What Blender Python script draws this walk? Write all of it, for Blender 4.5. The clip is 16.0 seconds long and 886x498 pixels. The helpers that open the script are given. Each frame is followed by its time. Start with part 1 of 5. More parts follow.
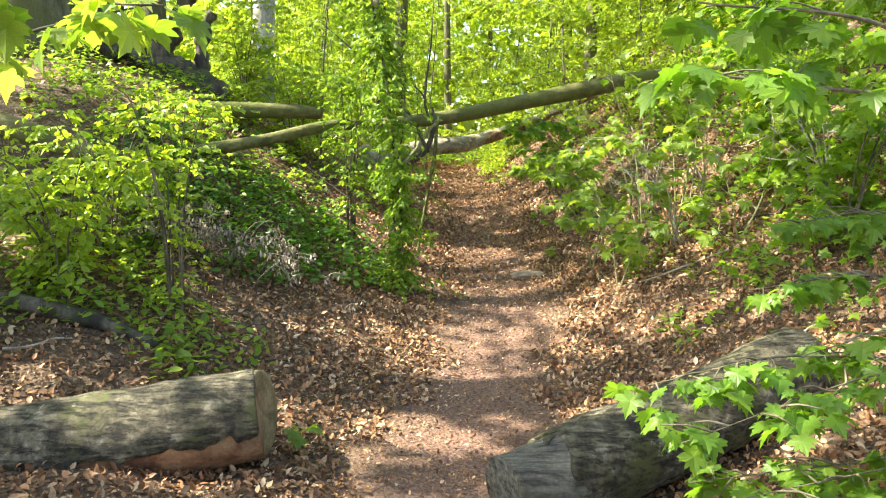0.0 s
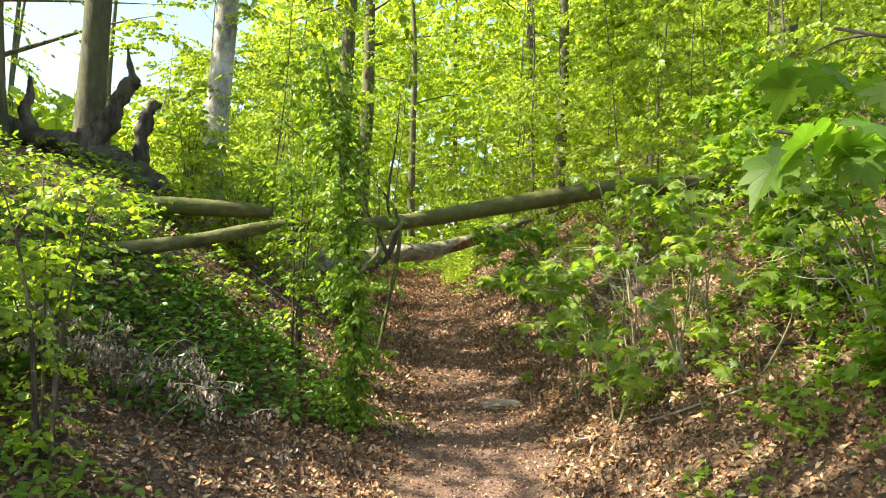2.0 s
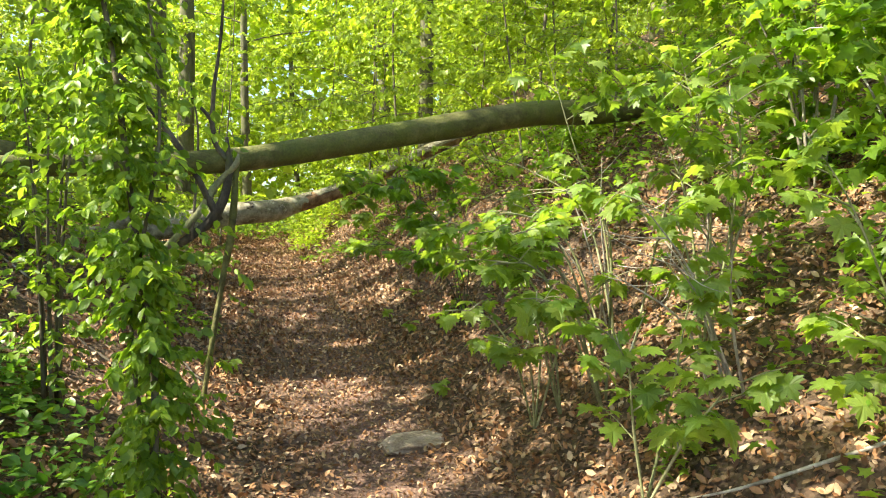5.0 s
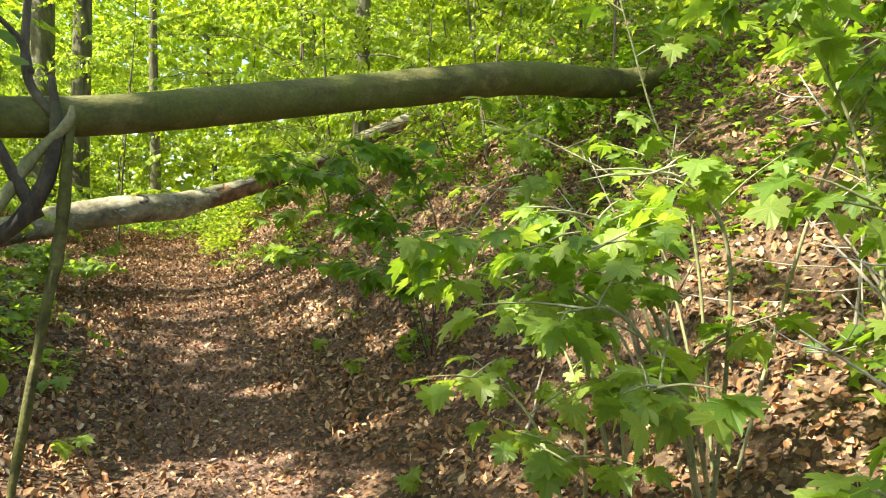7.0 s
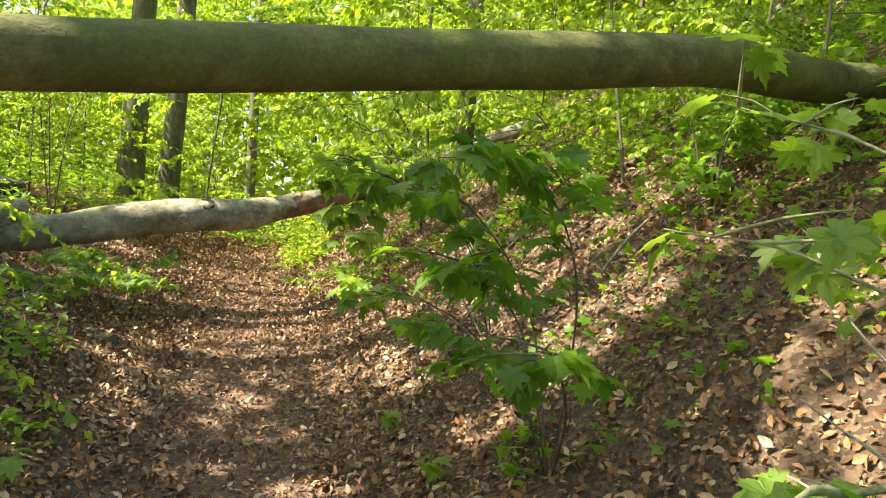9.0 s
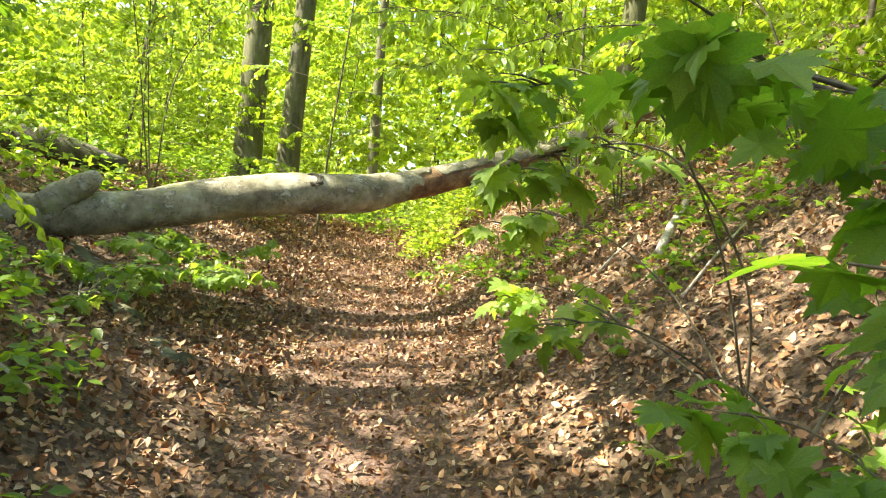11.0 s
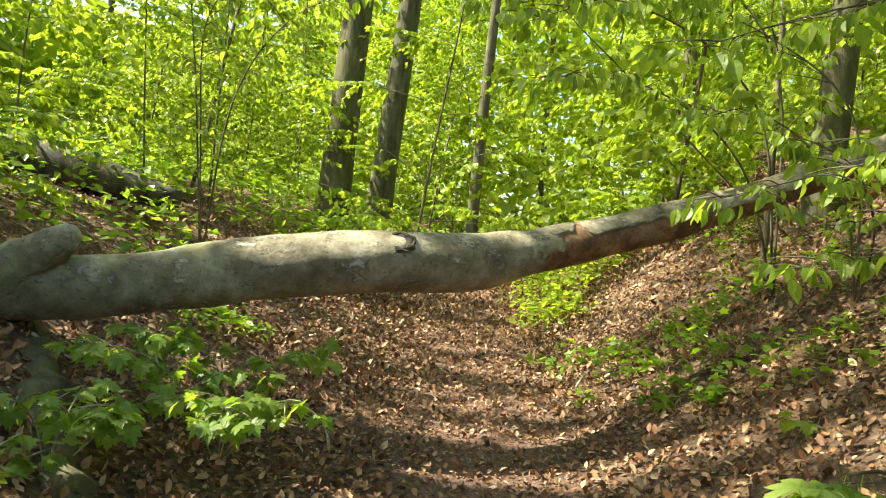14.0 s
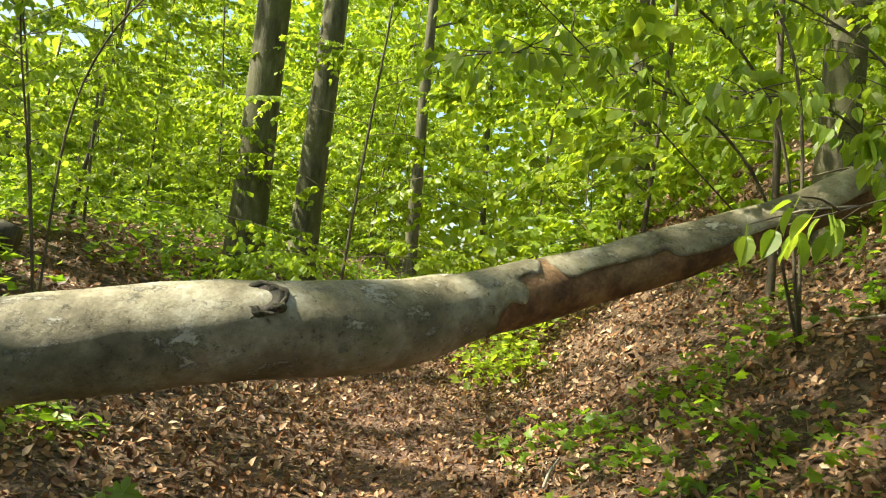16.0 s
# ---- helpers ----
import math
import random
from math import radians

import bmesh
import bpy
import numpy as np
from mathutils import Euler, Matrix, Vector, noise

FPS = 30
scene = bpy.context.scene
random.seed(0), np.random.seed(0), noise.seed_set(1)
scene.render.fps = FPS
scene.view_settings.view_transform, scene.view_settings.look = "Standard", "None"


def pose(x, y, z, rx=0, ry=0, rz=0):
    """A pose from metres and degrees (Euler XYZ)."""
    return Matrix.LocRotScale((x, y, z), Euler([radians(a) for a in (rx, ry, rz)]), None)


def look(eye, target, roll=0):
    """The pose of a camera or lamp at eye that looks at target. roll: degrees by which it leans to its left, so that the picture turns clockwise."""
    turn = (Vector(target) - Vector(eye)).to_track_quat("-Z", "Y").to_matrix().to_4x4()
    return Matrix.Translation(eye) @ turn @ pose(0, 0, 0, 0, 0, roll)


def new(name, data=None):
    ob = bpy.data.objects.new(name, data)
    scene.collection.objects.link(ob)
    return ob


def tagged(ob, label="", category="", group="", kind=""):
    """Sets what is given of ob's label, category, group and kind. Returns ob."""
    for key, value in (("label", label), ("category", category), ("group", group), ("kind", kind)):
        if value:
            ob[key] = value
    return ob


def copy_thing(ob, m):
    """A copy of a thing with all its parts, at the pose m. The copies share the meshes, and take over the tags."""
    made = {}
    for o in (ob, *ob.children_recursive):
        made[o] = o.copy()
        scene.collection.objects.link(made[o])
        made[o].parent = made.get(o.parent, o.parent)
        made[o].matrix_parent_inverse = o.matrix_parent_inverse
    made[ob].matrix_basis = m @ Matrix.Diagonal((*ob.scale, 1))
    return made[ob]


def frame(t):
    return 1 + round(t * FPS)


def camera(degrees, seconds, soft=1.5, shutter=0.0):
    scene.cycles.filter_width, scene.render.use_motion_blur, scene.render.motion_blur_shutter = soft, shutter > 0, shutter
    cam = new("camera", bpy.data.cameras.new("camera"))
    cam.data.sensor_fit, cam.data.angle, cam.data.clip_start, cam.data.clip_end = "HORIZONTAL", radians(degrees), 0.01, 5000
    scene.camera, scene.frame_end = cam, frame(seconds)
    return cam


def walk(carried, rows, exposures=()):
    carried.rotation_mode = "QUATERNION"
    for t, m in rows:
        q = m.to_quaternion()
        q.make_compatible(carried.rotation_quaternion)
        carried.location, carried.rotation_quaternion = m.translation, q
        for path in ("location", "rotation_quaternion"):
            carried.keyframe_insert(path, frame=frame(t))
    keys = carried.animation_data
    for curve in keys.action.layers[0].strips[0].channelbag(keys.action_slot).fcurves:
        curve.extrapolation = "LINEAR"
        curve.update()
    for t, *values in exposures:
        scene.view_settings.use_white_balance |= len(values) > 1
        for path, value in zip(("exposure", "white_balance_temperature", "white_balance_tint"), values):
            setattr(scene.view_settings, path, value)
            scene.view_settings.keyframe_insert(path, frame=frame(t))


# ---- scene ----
cam = camera(62.1, 16.0, soft=1.1)
METRES, EYE, TILT, LEAN, TURN = 12.0, 1.5, -7.0, 0.0, 0.0
ROWS = [
    (0.0, 0.0, 0.0, 0.0, 0.0, 0.0, -0.0),
    (0.5, -0.0035, 0.0111, 0.0025, -3.4, 2.18, 1.02),
    (1.0, -0.0023, 0.0307, 0.0055, -6.29, 4.08, 1.55),
    (1.5, -0.0032, 0.0564, 0.0048, -5.07, 7.99, 0.02),
    (2.0, -0.0015, 0.0863, 0.0111, -3.16, 8.41, -1.09),
    (2.5, -0.0005, 0.1231, 0.0149, -3.13, 8.7, -1.41),
    (3.0, -0.0065, 0.1585, 0.0191, -3.22, 8.94, -1.6),
    (3.5, -0.0049, 0.1941, 0.0221, -4.22, 9.11, -1.53),
    (4.0, -0.0052, 0.2301, 0.0251, -6.16, 8.08, -0.74),
    (4.5, -0.005, 0.2634, 0.0316, -11.07, 5.77, 1.21),
    (7.0, 0.0187, 0.4384, 0.0566, -21.02, 4.85, 2.62),
    (7.5, 0.0269, 0.4718, 0.0651, -21.44, 5.06, 2.19),
    (8.0, 0.0315, 0.5005, 0.0719, -20.79, 5.92, 0.88),
    (8.5, 0.0415, 0.5271, 0.0765, -18.82, 6.17, -0.47),
    (9.0, 0.0485, 0.5563, 0.0805, -14.26, 6.23, -2.18),
    (9.5, 0.0486, 0.5898, 0.0857, -11.03, 6.12, -3.3),
    (10.0, 0.0514, 0.6272, 0.087, -8.01, 5.79, -3.58),
    (12.5, 0.0444, 0.7811, 0.1108, -1.1, 3.56, -6.7),
    (13.0, 0.0396, 0.8092, 0.1203, 1.89, 4.41, -7.73),
    (13.5, 0.0362, 0.8333, 0.1309, 2.84, 5.2, -7.65),
    (14.0, 0.0374, 0.8583, 0.1402, 2.08, 5.91, -6.95),
    (14.5, 0.0365, 0.8867, 0.1454, 1.62, 6.4, -6.48),
    (15.0, 0.0398, 0.916, 0.1502, 0.68, 7.69, -5.78),
    (15.5, 0.0428, 0.9447, 0.1551, -0.52, 8.48, -5.45),
    (16.0, 0.0444, 0.9751, 0.1599, -2.16, 8.94, -5.13),
]
walk(cam, [(t, pose(0, 0, EYE, TILT, LEAN, TURN) @ pose(METRES * x, METRES * y, METRES * z, 90 + pitch, roll, yaw)) for t, x, y, z, yaw, pitch, roll in ROWS],
     exposures=[(0.0, 2.1, 7000, 3), (1.0, 1.95, 7000, 3), (2.0, 1.6, 7000, 3), (3.5, 1.6, 7000, 3), (4.5, 1.75, 7000, 3), (7.0, 1.82, 7000, 3), (8.5, 1.9, 7000, 3), (9.0, 1.88, 7000, 3),
                (10.0, 2.25, 7000, 3), (12.5, 2.02, 7000, 3), (13.5, 1.7, 7000, 3), (14.5, 1.52, 7000, 3), (16.0, 1.31, 7000, 3)])

import collections

# ---- world, sun, exposure ----
SUN_DIR = Vector((-0.66, -0.02, 0.75)).normalized()
world = bpy.data.worlds.new("sky")
scene.world = world
world.use_nodes = True
wn = world.node_tree.nodes
sky = wn.new("ShaderNodeTexSky")
sky.sky_type = "NISHITA"
sky.sun_disc = False
sky.sun_elevation = math.asin(SUN_DIR.z)
sky.sun_rotation = math.atan2(SUN_DIR.x, SUN_DIR.y)
sky.air_density, sky.dust_density, sky.ozone_density = 1.0, 2.0, 1.0
world.node_tree.links.new(sky.outputs[0], wn["Background"].inputs[0])
wn["Background"].inputs[1].default_value = 0.12
sun = new("sun", bpy.data.lights.new("sun", "SUN"))
sun.data.energy, sun.data.angle, sun.data.color = 5.0, radians(0.5), (1.0, 0.94, 0.82)
sun.matrix_world = look((0, 0, 30), Vector((0, 0, 30)) - SUN_DIR)


# ---- materials ----
def material(name):
    m = bpy.data.materials.new(name)
    m.use_nodes = True
    return m, m.node_tree.nodes, m.node_tree.links, m.node_tree.nodes["Principled BSDF"]


def ramp(nodes, links, source, stops):
    r = nodes.new("ShaderNodeValToRGB")
    els = r.color_ramp.elements
    while len(els) < len(stops):
        els.new(0.5)
    for e, (at, c) in zip(els, stops):
        e.position, e.color = at, (*c, 1)
    links.new(source, r.inputs[0])
    return r.outputs[0]


def noise_tex(nodes, links, scale, detail=4.0, rough=0.6, stretch=None, kind="Object"):
    co = nodes.new("ShaderNodeTexCoord").outputs[kind]
    if stretch:
        mp = nodes.new("ShaderNodeMapping")
        mp.inputs["Scale"].default_value = stretch
        links.new(co, mp.inputs[0])
        co = mp.outputs[0]
    n = nodes.new("ShaderNodeTexNoise")
    n.inputs["Scale"].default_value, n.inputs["Detail"].default_value, n.inputs["Roughness"].default_value = scale, detail, rough
    links.new(co, n.inputs["Vector"])
    return n.outputs[0]


def mix_col(nodes, links, fac, a, b, blend="MIX"):
    m = nodes.new("ShaderNodeMix")
    m.data_type, m.blend_type = "RGBA", blend
    for sock, v in ((m.inputs[0], fac), (m.inputs[6], a), (m.inputs[7], b)):
        if isinstance(v, (float, int)):
            sock.default_value = v
        elif isinstance(v, tuple):
            sock.default_value = (*v, 1)
        else:
            links.new(v, sock)
    return m.outputs[2]


def bump(nodes, links, bsdf, height, strength, distance):
    b = nodes.new("ShaderNodeBump")
    b.inputs["Strength"].default_value, b.inputs["Distance"].default_value = strength, distance
    links.new(height, b.inputs["Height"])
    links.new(b.outputs[0], bsdf.inputs["Normal"])


def leaf_material(name, colours, glow, through_share=0.53, single=False, rough=0.42):
    """Thin green leaf: colour varies leaf by leaf, light comes through the blade."""
    m, n, l, bsdf = material(name)
    if single:
        rnd = n.new("ShaderNodeObjectInfo").outputs["Random"]
    else:
        rnd = n.new("ShaderNodeNewGeometry").outputs["Random Per Island"]
    stops = [(i / (len(colours) - 1), c) for i, c in enumerate(colours)]
    col = ramp(n, l, rnd, stops)
    blot = ramp(n, l, noise_tex(n, l, 40.0, 3.0), [(0.3, (0.8, 0.82, 0.8)), (0.7, (1.15, 1.12, 1.1))])
    col = mix_col(n, l, 1.0, col, blot, "MULTIPLY")
    l.new(col, bsdf.inputs["Base Color"])
    bsdf.inputs["Roughness"].default_value = rough
    bsdf.inputs["Specular IOR Level"].default_value = 0.5
    tr = n.new("ShaderNodeBsdfTranslucent")
    l.new(mix_col(n, l, 1.0, col, glow, "MULTIPLY"), tr.inputs[0])
    mx = n.new("ShaderNodeMixShader")
    mx.inputs[0].default_value = through_share
    l.new(bsdf.outputs[0], mx.inputs[1])
    l.new(tr.outputs[0], mx.inputs[2])
    l.new(mx.outputs[0], n["Material Output"].inputs[0])
    return m


BEECH = leaf_material("beech_leaf", [(0.165, 0.262, 0.032), (0.265, 0.37, 0.05), (0.37, 0.47, 0.075)], (1.9, 1.75, 0.85))
BEECH_ONE = leaf_material("beech_leaf_near", [(0.165, 0.262, 0.034), (0.24, 0.35, 0.05), (0.32, 0.43, 0.075)], (1.9, 1.75, 0.85), single=True)
MAPLE = leaf_material("maple_leaf", [(0.099, 0.196, 0.02), (0.162, 0.278, 0.03), (0.252, 0.371, 0.05)], (1.9, 1.8, 0.8))
MAPLE_ONE = leaf_material("maple_leaf_near", [(0.12, 0.215, 0.03), (0.20, 0.305, 0.05), (0.29, 0.385, 0.09)], (1.9, 1.8, 0.8), single=True)
# copy of the near maple leaf with shade put into its darker colour
MAPLE_SHADED = leaf_material("maple_leaf_shaded", [(0.10, 0.20, 0.025), (0.145, 0.26, 0.035), (0.20, 0.32, 0.05)], (1.7, 1.8, 0.75), single=True)
HERB = leaf_material("herb_leaf", [(0.054, 0.134, 0.015), (0.099, 0.206, 0.025), (0.171, 0.299, 0.03)], (1.5, 1.6, 0.9), 0.35)
VINE = leaf_material("vine_leaf", [(0.108, 0.20, 0.026), (0.185, 0.29, 0.038), (0.275, 0.38, 0.06)], (1.85, 1.8, 0.82))
CANOPY = leaf_material("canopy_leaf", [(0.175, 0.272, 0.034), (0.295, 0.402, 0.052), (0.40, 0.495, 0.085)], (1.9, 1.75, 0.85), 0.55)


def litter_material():
    m, n, l, bsdf = material("fallen_leaf")
    rnd = n.new("ShaderNodeNewGeometry").outputs["Random Per Island"]
    col = ramp(n, l, rnd, [(0.0, (0.09, 0.044, 0.020)), (0.3, (0.23, 0.105, 0.044)), (0.6, (0.39, 0.196, 0.088)),
                           (0.85, (0.50, 0.315, 0.178)), (1.0, (0.62, 0.46, 0.30))])
    blot = ramp(n, l, noise_tex(n, l, 60.0, 3.0), [(0.3, (0.7, 0.68, 0.66)), (0.7, (1.1, 1.08, 1.05))])
    l.new(mix_col(n, l, 1.0, col, blot, "MULTIPLY"), bsdf.inputs["Base Color"])
    bsdf.inputs["Roughness"].default_value = 0.6
    return m


LITTER = litter_material()


def ground_material():
    m, n, l, bsdf = material("forest_floor")
    big = noise_tex(n, l, 1.3, 5.0, 0.6)
    vor = n.new("ShaderNodeTexVoronoi")
    vor.inputs["Scale"].default_value = 42.0
    co = n.new("ShaderNodeTexCoord").outputs["Object"]
    l.new(co, vor.inputs["Vector"])
    cell = ramp(n, l, vor.outputs["Color"], [(0.1, (0.04, 0.024, 0.014)), (0.5, (0.11, 0.064, 0.036)), (0.85, (0.26, 0.168, 0.10))])
    soil = ramp(n, l, big, [(0.35, (0.045, 0.03, 0.019)), (0.65, (0.13, 0.08, 0.047))])
    litter = mix_col(n, l, 0.7, soil, cell)
    fine = noise_tex(n, l, 55.0, 6.0, 0.7)
    dirt = ramp(n, l, fine, [(0.3, (0.085, 0.046, 0.032)), (0.5, (0.18, 0.10, 0.072)), (0.72, (0.38, 0.25, 0.19))])
    at = n.new("ShaderNodeAttribute")
    at.attribute_name = "trodden"
    mask = n.new("ShaderNodeMath")
    mask.operation = "MULTIPLY_ADD"
    mask.inputs[1].default_value = 0.8
    l.new(noise_tex(n, l, 5.0, 4.0), mask.inputs[0])
    sub = n.new("ShaderNodeMath")
    sub.operation = "SUBTRACT"
    sub.inputs[1].default_value = 0.4
    l.new(mask.outputs[0], sub.inputs[0])
    l.new(at.outputs["Fac"], mask.inputs[2])
    sub.use_clamp = True
    l.new(mix_col(n, l, sub.outputs[0], litter, dirt), bsdf.inputs["Base Color"])
    bsdf.inputs["Roughness"].default_value = 0.9
    add = n.new("ShaderNodeMath")
    l.new(fine, add.inputs[0])
    l.new(vor.outputs["Distance"], add.inputs[1])
    bump(n, l, bsdf, add.outputs[0], 0.7, 0.02)
    return m


GROUND = ground_material()


def bark_material(name, dark, mid, light, moss, moss_at=0.6, stretch=(1, 1, 0.25), scale=9.0, relief=0.5):
    m, n, l, bsdf = material(name)
    grain = noise_tex(n, l, scale, 6.0, 0.65, stretch)
    col = ramp(n, l, grain, [(0.38, dark), (0.5, mid), (0.63, light)])
    patch = ramp(n, l, noise_tex(n, l, 2.3, 5.0, 0.65), [(moss_at - 0.1, (0, 0, 0)), (moss_at + 0.08, (1, 1, 1))])
    col = mix_col(n, l, patch, col, moss)
    speck = ramp(n, l, noise_tex(n, l, 70.0, 3.0), [(0.3, (0.72, 0.72, 0.72)), (0.7, (1.15, 1.15, 1.15))])
    l.new(mix_col(n, l, 1.0, col, speck, "MULTIPLY"), bsdf.inputs["Base Color"])
    bsdf.inputs["Roughness"].default_value = 0.8
    bump(n, l, bsdf, noise_tex(n, l, scale * 3, 6.0, 0.7, stretch), relief, 0.02)
    return m


BARK_LOG = bark_material("beech_bark_mossy", (0.075, 0.07, 0.02), (0.125, 0.117, 0.033), (0.20, 0.185, 0.065), (0.11, 0.125, 0.018), 0.54, (0.6, 1, 1), 9.0, 0.8)


def weathered_bark(name):
    m, n, l, bsdf = material(name)
    col = ramp(n, l, noise_tex(n, l, 5.0, 8.0, 0.7), [(0.34, (0.105, 0.088, 0.048)), (0.46, (0.215, 0.184, 0.112)), (0.56, (0.34, 0.302, 0.205)), (0.68, (0.54, 0.50, 0.39))])
    moss = ramp(n, l, noise_tex(n, l, 2.4, 6.0, 0.7), [(0.56, (0, 0, 0)), (0.70, (1, 1, 1))])
    col = mix_col(n, l, moss, col, (0.20, 0.20, 0.075))
    flake = ramp(n, l, noise_tex(n, l, 8.0, 9.0, 0.8, (0.6, 1, 1)), [(0.57, (0, 0, 0)), (0.60, (1, 1, 1))])
    col = mix_col(n, l, flake, col, (0.52, 0.48, 0.39))
    pit = ramp(n, l, noise_tex(n, l, 34.0, 6.0, 0.8), [(0.36, (0.25, 0.22, 0.17)), (0.43, (1, 1, 1))])
    l.new(mix_col(n, l, 0.85, col, pit, "MULTIPLY"), bsdf.inputs["Base Color"])
    bsdf.inputs["Roughness"].default_value = 0.7
    add = n.new("ShaderNodeMath")
    l.new(noise_tex(n, l, 22.0, 8.0, 0.75), add.inputs[0])
    l.new(flake, add.inputs[1])
    bump(n, l, bsdf, add.outputs[0], 0.9, 0.012)
    return m


BARK_BARE = weathered_bark("weathered_beech_bark")
BARK_DARK = bark_material("dark_rough_bark", (0.025, 0.02, 0.016), (0.07, 0.055, 0.04), (0.15, 0.125, 0.09), (0.09, 0.10, 0.04), 0.62)


def cracked_bark(name):
    m, n, l, bsdf = material(name)
    crack = ramp(n, l, noise_tex(n, l, 30.0, 9.0, 0.8, (0.22, 1, 1)), [(0.42, (0.16, 0.14, 0.11)), (0.50, (1, 1, 1))])
    col = ramp(n, l, noise_tex(n, l, 9.0, 8.0, 0.72), [(0.36, (0.022, 0.019, 0.012)), (0.47, (0.08, 0.068, 0.042)), (0.57, (0.165, 0.142, 0.093)), (0.67, (0.34, 0.30, 0.22))])
    moss = ramp(n, l, noise_tex(n, l, 3.1, 6.0, 0.7), [(0.50, (0, 0, 0)), (0.60, (1, 1, 1))])
    col = mix_col(n, l, moss, col, (0.075, 0.078, 0.022))
    pale = ramp(n, l, noise_tex(n, l, 5.3, 7.0, 0.75), [(0.61, (0, 0, 0)), (0.67, (1, 1, 1))])
    col = mix_col(n, l, pale, col, (0.30, 0.28, 0.21))
    l.new(mix_col(n, l, 0.85, col, crack, "MULTIPLY"), bsdf.inputs["Base Color"])
    bsdf.inputs["Roughness"].default_value = 0.85
    add = n.new("ShaderNodeMath")
    l.new(noise_tex(n, l, 30.0, 7.0, 0.75), add.inputs[0])
    l.new(crack, add.inputs[1])
    bump(n, l, bsdf, add.outputs[0], 1.0, 0.015)
    return m


BARK_NEAR = cracked_bark("grey_mossy_log_bark")
WOOD_GREY = bark_material("grey_weathered_wood", (0.05, 0.046, 0.038), (0.15, 0.14, 0.115), (0.26, 0.245, 0.205), (0.08, 0.08, 0.05), 0.6, (0.1, 1, 1), 34.0, 1.0)
WOOD_OLD = bark_material("old_brown_wood", (0.10, 0.052, 0.027), (0.23, 0.12, 0.058), (0.40, 0.25, 0.13), (0.17, 0.11, 0.06), 0.6, (1, 1, 1), 7.0, 0.6)
BARK_GREY = bark_material("grey_trunk_bark", (0.055, 0.051, 0.026), (0.11, 0.103, 0.054), (0.19, 0.175, 0.105), (0.10, 0.105, 0.035), 0.55)
BARK_PALE = bark_material("pale_trunk_bark", (0.16, 0.15, 0.12), (0.40, 0.385, 0.335), (0.64, 0.62, 0.56), (0.16, 0.15, 0.12), 0.6, (1, 1, 0.5), 5.0)
TWIG = bark_material("twig_bark", (0.06, 0.05, 0.03), (0.13, 0.105, 0.07), (0.22, 0.19, 0.13), (0.12, 0.13, 0.05), 0.65)
TWIG_PALE = bark_material("pale_dry_twig", (0.25, 0.21, 0.17), (0.42, 0.37, 0.31), (0.58, 0.53, 0.47), (0.28, 0.24, 0.18), 0.65)
STEM_GREEN = bark_material("young_stem", (0.16, 0.17, 0.07), (0.27, 0.27, 0.13), (0.38, 0.37, 0.22), (0.22, 0.20, 0.12), 0.6)
WOOD = bark_material("bare_red_wood", (0.13, 0.06, 0.03), (0.26, 0.13, 0.065), (0.40, 0.24, 0.13), (0.30, 0.20, 0.11), 0.6, (1, 1, 1), 8.0, 0.5)
CUT = bark_material("sawn_wood_weathered", (0.16, 0.12, 0.06), (0.27, 0.21, 0.11), (0.36, 0.29, 0.17), (0.18, 0.16, 0.08), 0.6, (1, 1, 1), 12.0, 0.3)
STONE = bark_material("grey_stone", (0.13, 0.125, 0.115), (0.24, 0.235, 0.22), (0.36, 0.35, 0.33), (0.14, 0.15, 0.08), 0.58, (1, 1, 1), 6.0, 0.6)
EARTHSTONE = bark_material("pale_earth_stone", (0.26, 0.18, 0.13), (0.38, 0.29, 0.22), (0.48, 0.39, 0.31), (0.30, 0.22, 0.16), 0.6, (1, 1, 1), 9.0, 0.5)
DRY = leaf_material("dry_pale_leaf", [(0.16, 0.12, 0.085), (0.34, 0.285, 0.23), (0.58, 0.52, 0.45)], (1.0, 0.95, 0.85), 0.2)


# ---- mesh helpers ----
def mesh_of(name, verts, faces, mat, smooth=True):
    me = bpy.data.meshes.new(name)
    verts = np.asarray(verts, dtype=np.float64)
    if isinstance(faces, np.ndarray):
        k = faces.shape[1]
        me.vertices.add(len(verts))
        me.vertices.foreach_set("co", verts.ravel())
        me.loops.add(faces.size)
        me.loops.foreach_set("vertex_index", faces.ravel().astype(np.int32))
        me.polygons.add(len(faces))
        me.polygons.foreach_set("loop_start", np.arange(0, faces.size, k, dtype=np.int32))
        me.update(calc_edges=True)
    else:
        me.from_pydata([tuple(v) for v in verts], [], faces)
        me.update()
    if smooth:
        me.polygons.foreach_set("use_smooth", [True] * len(me.polygons))
    me.materials.append(mat)
    return me


def part(name, vf, mat, parent, label="", kind="", smooth=True):
    ob = new(name, mesh_of(name, vf[0], vf[1], mat, smooth))
    ob.parent = parent
    return tagged(ob, label, kind=kind)


def thing(name, base, label, category, group="", kind=""):
    ob = new(name)
    ob.location = base
    ob.empty_display_size = 0.1
    return tagged(ob, label, category, group, kind)


def spline(points, n):
    """Smooth line through the points, n samples."""
    p = np.asarray(points, float)
    if len(p) == 2:
        u = np.linspace(0, 1, n)[:, None]
        return p[0] * (1 - u) + p[1] * u
    q = np.vstack([2 * p[0] - p[1], p, 2 * p[-1] - p[-2]])
    out = []
    for t in np.linspace(0, len(p) - 1 - 1e-6, n):
        i = int(t)
        f = t - i
        a, b, c, d = q[i:i + 4]
        out.append(0.5 * (2 * b + (c - a) * f + (2 * a - 5 * b + 4 * c - d) * f * f + (3 * b - a - 3 * c + d) * f ** 3))
    return np.array(out)


